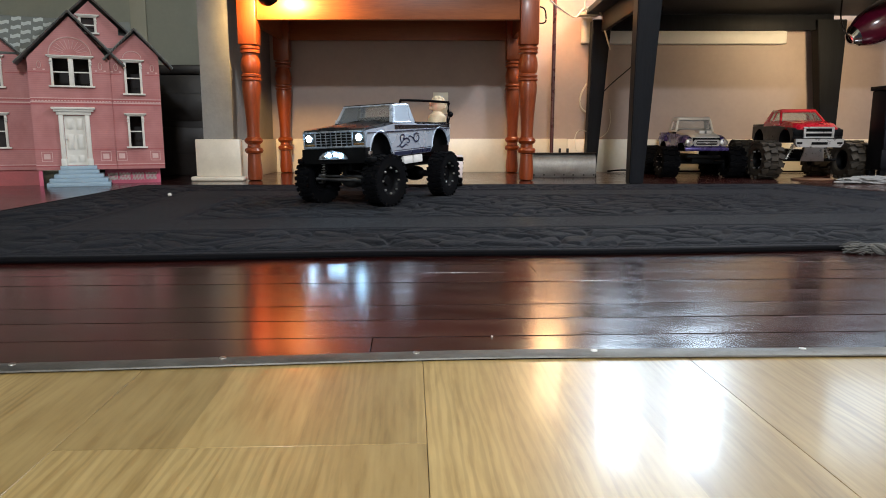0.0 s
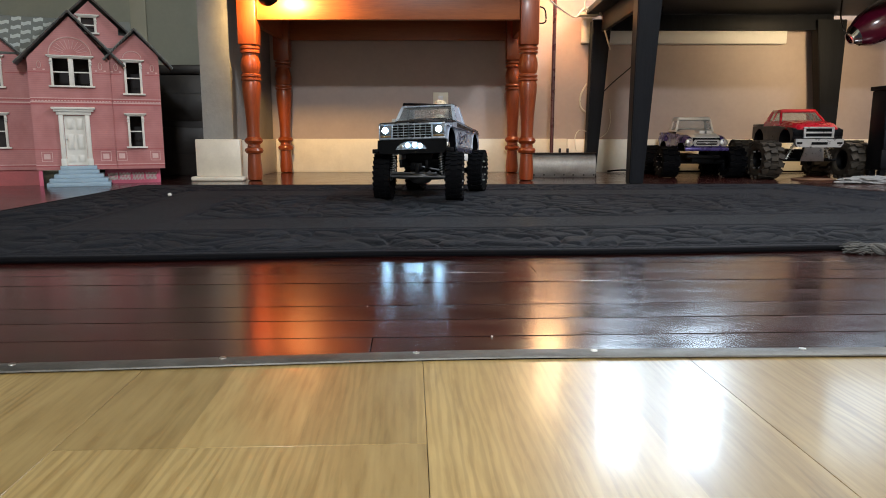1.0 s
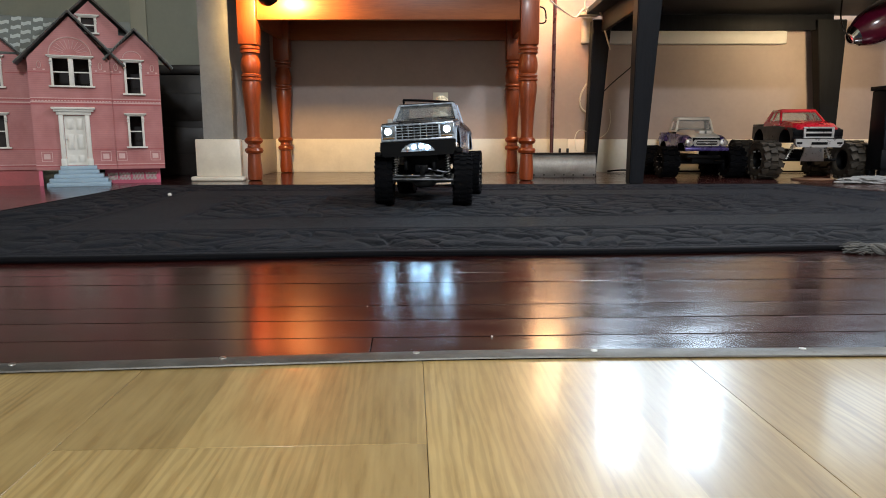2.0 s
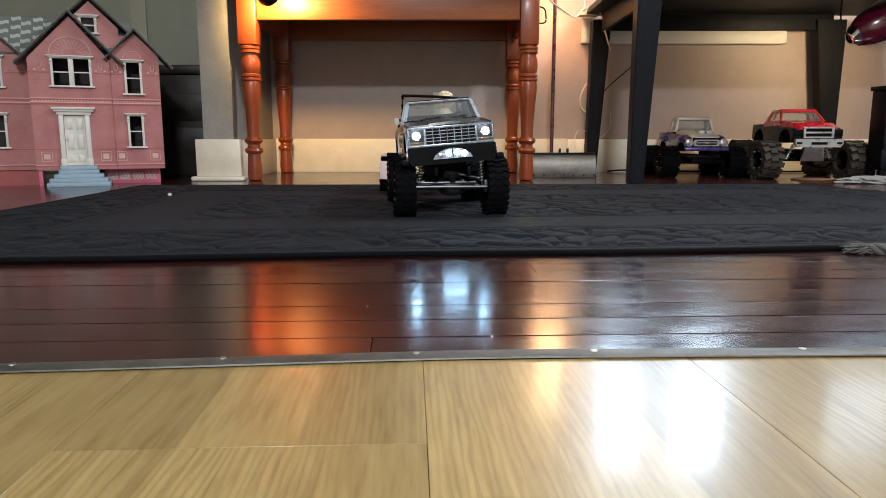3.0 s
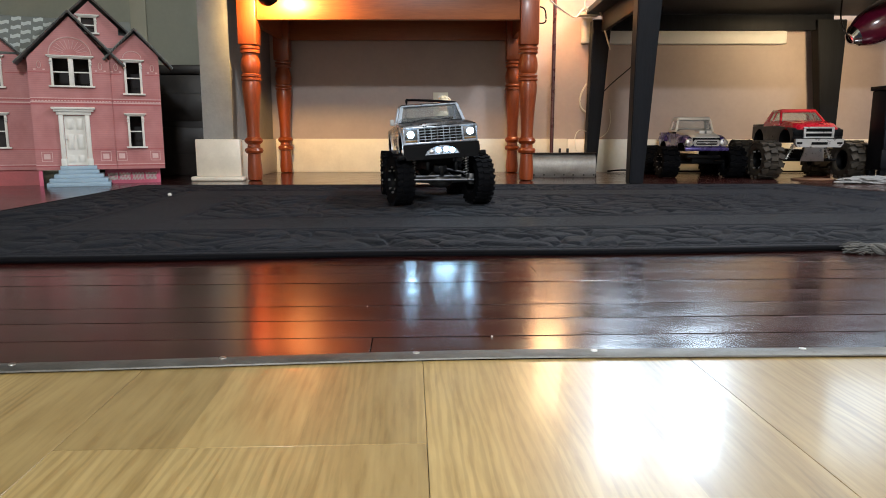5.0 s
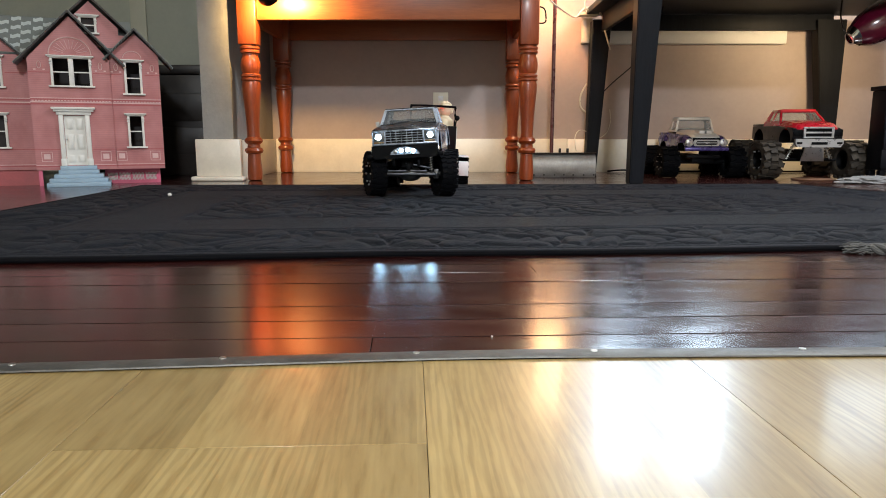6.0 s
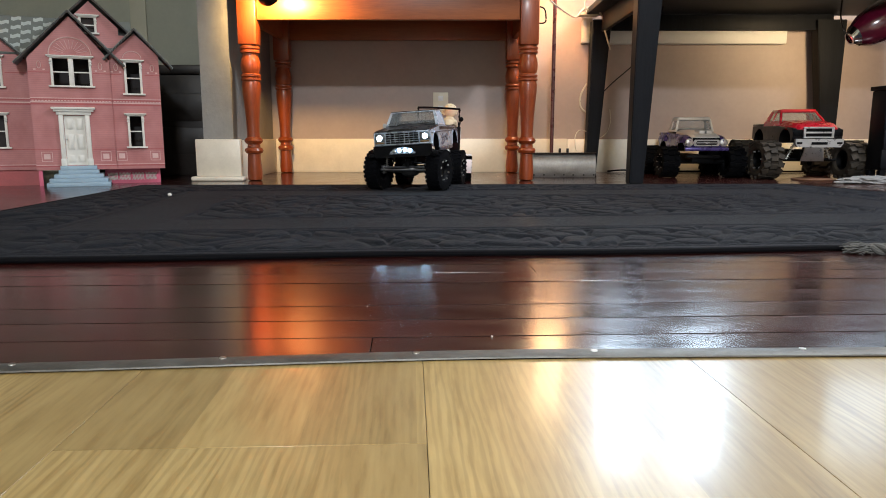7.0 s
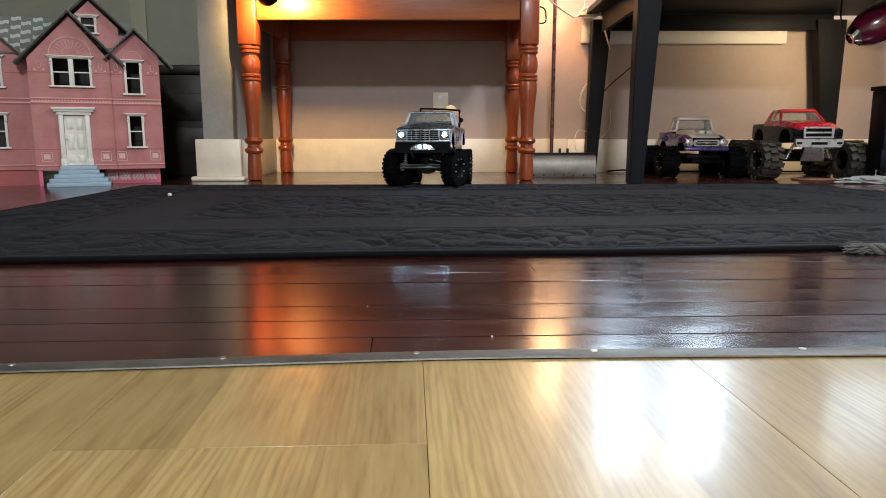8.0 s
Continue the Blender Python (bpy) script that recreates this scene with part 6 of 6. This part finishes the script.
solid("disc", bm, surface("dull brown wood", (0.13, 0.062, 0.034), 0.5, scale=25, vary=0.2, bump=0.1), "flat dull brown wooden disc on the floor", "disc")


def rope_toy():
    r = thing("rope_toy", pose(0.705, 1.012, -0.004), "frayed grey-white cotton rope end lying at the rug edge", "rope")
    line = smooth_line([(-0.055, 0.035, 0.012), (-0.03, 0.018, 0.014), (0.0, 0.005, 0.015), (0.03, 0.0, 0.015), (0.06, 0.003, 0.016), (0.12, 0.012, 0.016)], 10)
    for k in range(3):
        bm = bmesh.new()
        pts = []
        for i, p in enumerate(line):
            a = i * 0.42 + k * 2.094
            pts.append(p + Vector((0, 0.0052 * math.cos(a), 0.0052 * math.sin(a))))
        tube(bm, pts, 0.0045, 8)
        part("strand", bm, M_ROPE, r)
    bm = bmesh.new()
    rng = random.Random(2)
    for k in range(70):
        a = Vector((-0.052, 0.034, 0.012)) + Vector((rng.uniform(-0.004, 0.004), rng.uniform(-0.008, 0.008), rng.uniform(-0.006, 0.006)))
        d = Vector((-0.02 - rng.random() * 0.02, rng.uniform(-0.008, 0.018), rng.uniform(-0.008, 0.004)))
        q = a + d
        q.z = max(0.001, q.z)
        tube(bm, [a, a + d * 0.5 + Vector((0, 0, 0.003)), q], 0.0008, 4)
    tagged(part("frayed_end", bm, M_ROPE, r), kind="stuff")
    bm = bmesh.new()
    lathe(bm, [(0.013, -0.012), (0.016, -0.006), (0.016, 0.012), (0.013, 0.018)], 14, Matrix.Translation((0.048, 0.002, 0.0165)) @ Matrix.Rotation(math.pi / 2, 4, "Y"))
    part("wrap", bm, M_BLACKPL, r, "dark wrapping")


rope_toy()


def crumb(x, y, z, s, seed):
    bm = bmesh.new()
    bmesh.ops.create_icosphere(bm, subdivisions=2, radius=s)
    for v in bm.verts:
        v.co *= 1 + 0.5 * noise.noise(v.co * (1.5 / s) + Vector((seed, 0, 0)))
        v.co += Vector((x, y, z + s * 0.7))
    return solid("crumb", bm, M_DUST, "small pale crumb lying on the rug or floor", "crumb", group="crumbs")


for i, (x, y, z, s) in enumerate(((-0.772, 1.965, 0.008, 0.0055), (0.044, 0.605, 0, 0.0010), (-0.080, 0.717, 0, 0.0008))):
    crumb(x, y, z, s, i)


# ---- floorboards, laminate and the metal strip, laid last ----
def boards():
    floor = thing("floor", TURN, "worn cherry-brown strip floorboards with dark joints", "floor", kind="structure")
    rng = random.Random(5)
    shapes = {}
    w, row = 0.0585, 0
    y = 0.004
    while y < 3.05:
        x = -3.06
        n = rng.choice((4, 7, 10, 13))
        while x < 3.0:
            n = min(n, int(round((3.06 - x) / 0.1)))
            L = n * 0.1
            if n not in shapes:
                bm = bmesh.new()
                box(bm, 0, L - 0.0008, 0, w - 0.0018, -0.015, 0.0, 0.0003, 1)
                shapes[n] = mesh_of("floorboard", bm, M_DARKFLOOR)
            worn = 1.0 if y < 0.7 else 0.2
            piece("floorboard", shapes[n], floor, pose(x, y, rng.uniform(-0.0003, 0.0002) * worn, rng.uniform(-0.11, 0.11) * worn, rng.uniform(-0.02, 0.02) * worn))
            x += L
            n = rng.choice((10, 13, 16, 19))
        y += w
    return floor


def laminate():
    floor = thing("floor_laminate", TURN, "shiny oak laminate floor with long planks", "floor", kind="structure")
    rng = random.Random(8)
    bm = bmesh.new()
    box(bm, 0, 0.21630, 0, 1.28525, -0.012, 0.0, 0.0003, 1)
    me = mesh_of("plank", bm, M_LAMINATE)
    for k in range(-14, 15):
        x = -0.0165 + k * 0.2165
        first = {-1: 0.152, 0: 0.95}.get(k, rng.uniform(0.3, 1.2))
        bm = bmesh.new()
        box(bm, 0, 0.21630, 0, first, -0.012, 0.0, 0.0003, 1)
        piece("plank", mesh_of("plank", bm, M_LAMINATE), floor, pose(x, -0.0055 - first, 0))
        y = -0.0058 - first - 1.28525
        while y > -5.6:
            piece("plank", me, floor, pose(x, y, 0))
            y -= 1.2855
    return floor


def threshold():
    th = thing("threshold_strip", pose(0, 0, 0), "worn aluminium threshold strip screwed between two floors", "threshold", kind="structure")
    prof = [(-0.011, 0.0013), (-0.0102, 0.0024), (-0.005, 0.0036), (0.005, 0.0036), (0.010, 0.0022), (0.011, 0.0)]
    line = smooth_line([(-1.6, 0.432, 0), (-0.80, 0.483, 0), (-0.335, 0.517, 0), (0.0, 0.5485, 0), (0.19, 0.555, 0), (0.37, 0.5585, 0), (0.9, 0.57, 0), (1.7, 0.60, 0)], 6)
    bm = bmesh.new()
    rings = [[bm.verts.new((p.x, p.y + a, b)) for a, b in prof] for p in line]
    for a, b in zip(rings, rings[1:]):
        for i in range(len(prof) - 1):
            bm.faces.new((a[i], b[i], b[i + 1], a[i + 1]))
    part("strip", bm, M_STRIP, th)
    bm = bmesh.new()
    lathe(bm, [(0.0030, 0), (0.0028, 0.0009), (0.0001, 0.0013)], 12)
    me = mesh_of("screw", bm, M_SCREW)
    for x, y in ((-0.335, 0.518), (-0.176, 0.5335), (-0.022, 0.547), (0.125, 0.553), (0.30, 0.558)):
        piece("screw", me, th, pose(x, y + 0.001, 0.0034))


boards()
laminate()
threshold()


# ---- what moves ----
def even_steps(rows, step=0.1):
    """The same rows at even steps, with soft passages between them."""
    a = np.array(rows, dtype=float)
    t, v = a[:, 0], a[:, 1:]
    d = np.diff(v, axis=0) / np.diff(t)[:, None]
    m = np.zeros_like(v)
    m[1:-1] = np.where(d[:-1] * d[1:] > 0, 2 * d[:-1] * d[1:] / (d[:-1] + d[1:] + 1e-12), 0)
    out = []
    for s in np.arange(0, t[-1] + step / 2, step):
        i = min(int(np.searchsorted(t, s + 1e-9)) - 1, len(t) - 2)
        i = max(i, 0)
        h = t[i + 1] - t[i]
        u = (s - t[i]) / h
        p = (2 * u ** 3 - 3 * u ** 2 + 1) * v[i] + (u ** 3 - 2 * u ** 2 + u) * h * m[i] + (3 * u ** 2 - 2 * u ** 3) * v[i + 1] + (u ** 3 - u ** 2) * h * m[i + 1]
        out.append((round(float(s), 3), *[float(q) for q in p]))
    return out


def rug_height(y, edge=2.415):
    """The rug's height under a wheel, and the bare floor's behind its edge."""
    return 0.008 * min(1.0, max(0.0, (edge + 0.02 - y) / 0.03))


def truck_path():
    """Rows of seconds, pose, shell pose, distance rolled and steering; behind the rug's edge the rear wheels stand lower."""
    rows, rolled, last = [], 0.0, None
    for t, x, y, yaw, roll, pitch, steer in even_steps(TRUCK_WAY):
        if last is not None:
            f = Vector((math.sin(radians(yaw)), -math.cos(radians(yaw))))
            rolled += (Vector((x, y)) - last).dot(f)
        last = Vector((x, y))
        shell = pose(0, 0, 0.10) @ pose(0, 0, 0, 0, -roll, 0) @ pose(0, 0, 0, -pitch, 0, 0) @ pose(0, 0, -0.10)
        front, rear = rug_height(y - 0.160), rug_height(y + 0.160)
        level = pose(x, y, 0.008, 0, 0, yaw)
        stand = pose(x, y, (front + rear) / 2, -math.degrees(math.atan2(front - rear, 0.32)), 0, yaw)
        rows.append((t, stand, stand.inverted() @ level @ shell, rolled, steer))
    return rows


def motions():
    rows = truck_path()
    walk(main_truck, [(t, m) for t, m, *_ in rows])
    walk(truck_body, [(t, shell) for t, m, shell, *_ in rows])
    for i, (wheel, (x, y)) in enumerate(zip(truck_wheels, ((-0.0965, -0.160), (0.0965, -0.160), (-0.0965, 0.160), (0.0965, 0.160)))):
        walk(wheel, [(t, pose(x, y, 0.0635, math.degrees(d / 0.0635), 0, st if i < 2 else 0)) for t, m, s, d, st in rows])
    trail = even_steps(TRAILER_WAY)
    last = trail[0][2]
    place = [(t, pose(x - 0.011, y, rug_height(y), 0, 2.5, 0)) for t, x, y in trail]
    walk(toy_trailer, place)
    walk(toy_doll, [(t, m @ pose(0.043, 0.035, 0.121)) for t, m in place])
    for wheel, sx in zip(trailer_wheels, (-1, 1)):
        walk(wheel, [(t, pose(sx * 0.117, 0, 0.052, math.degrees((last - y) / 0.052), 0, 0)) for t, x, y in trail])


motions()
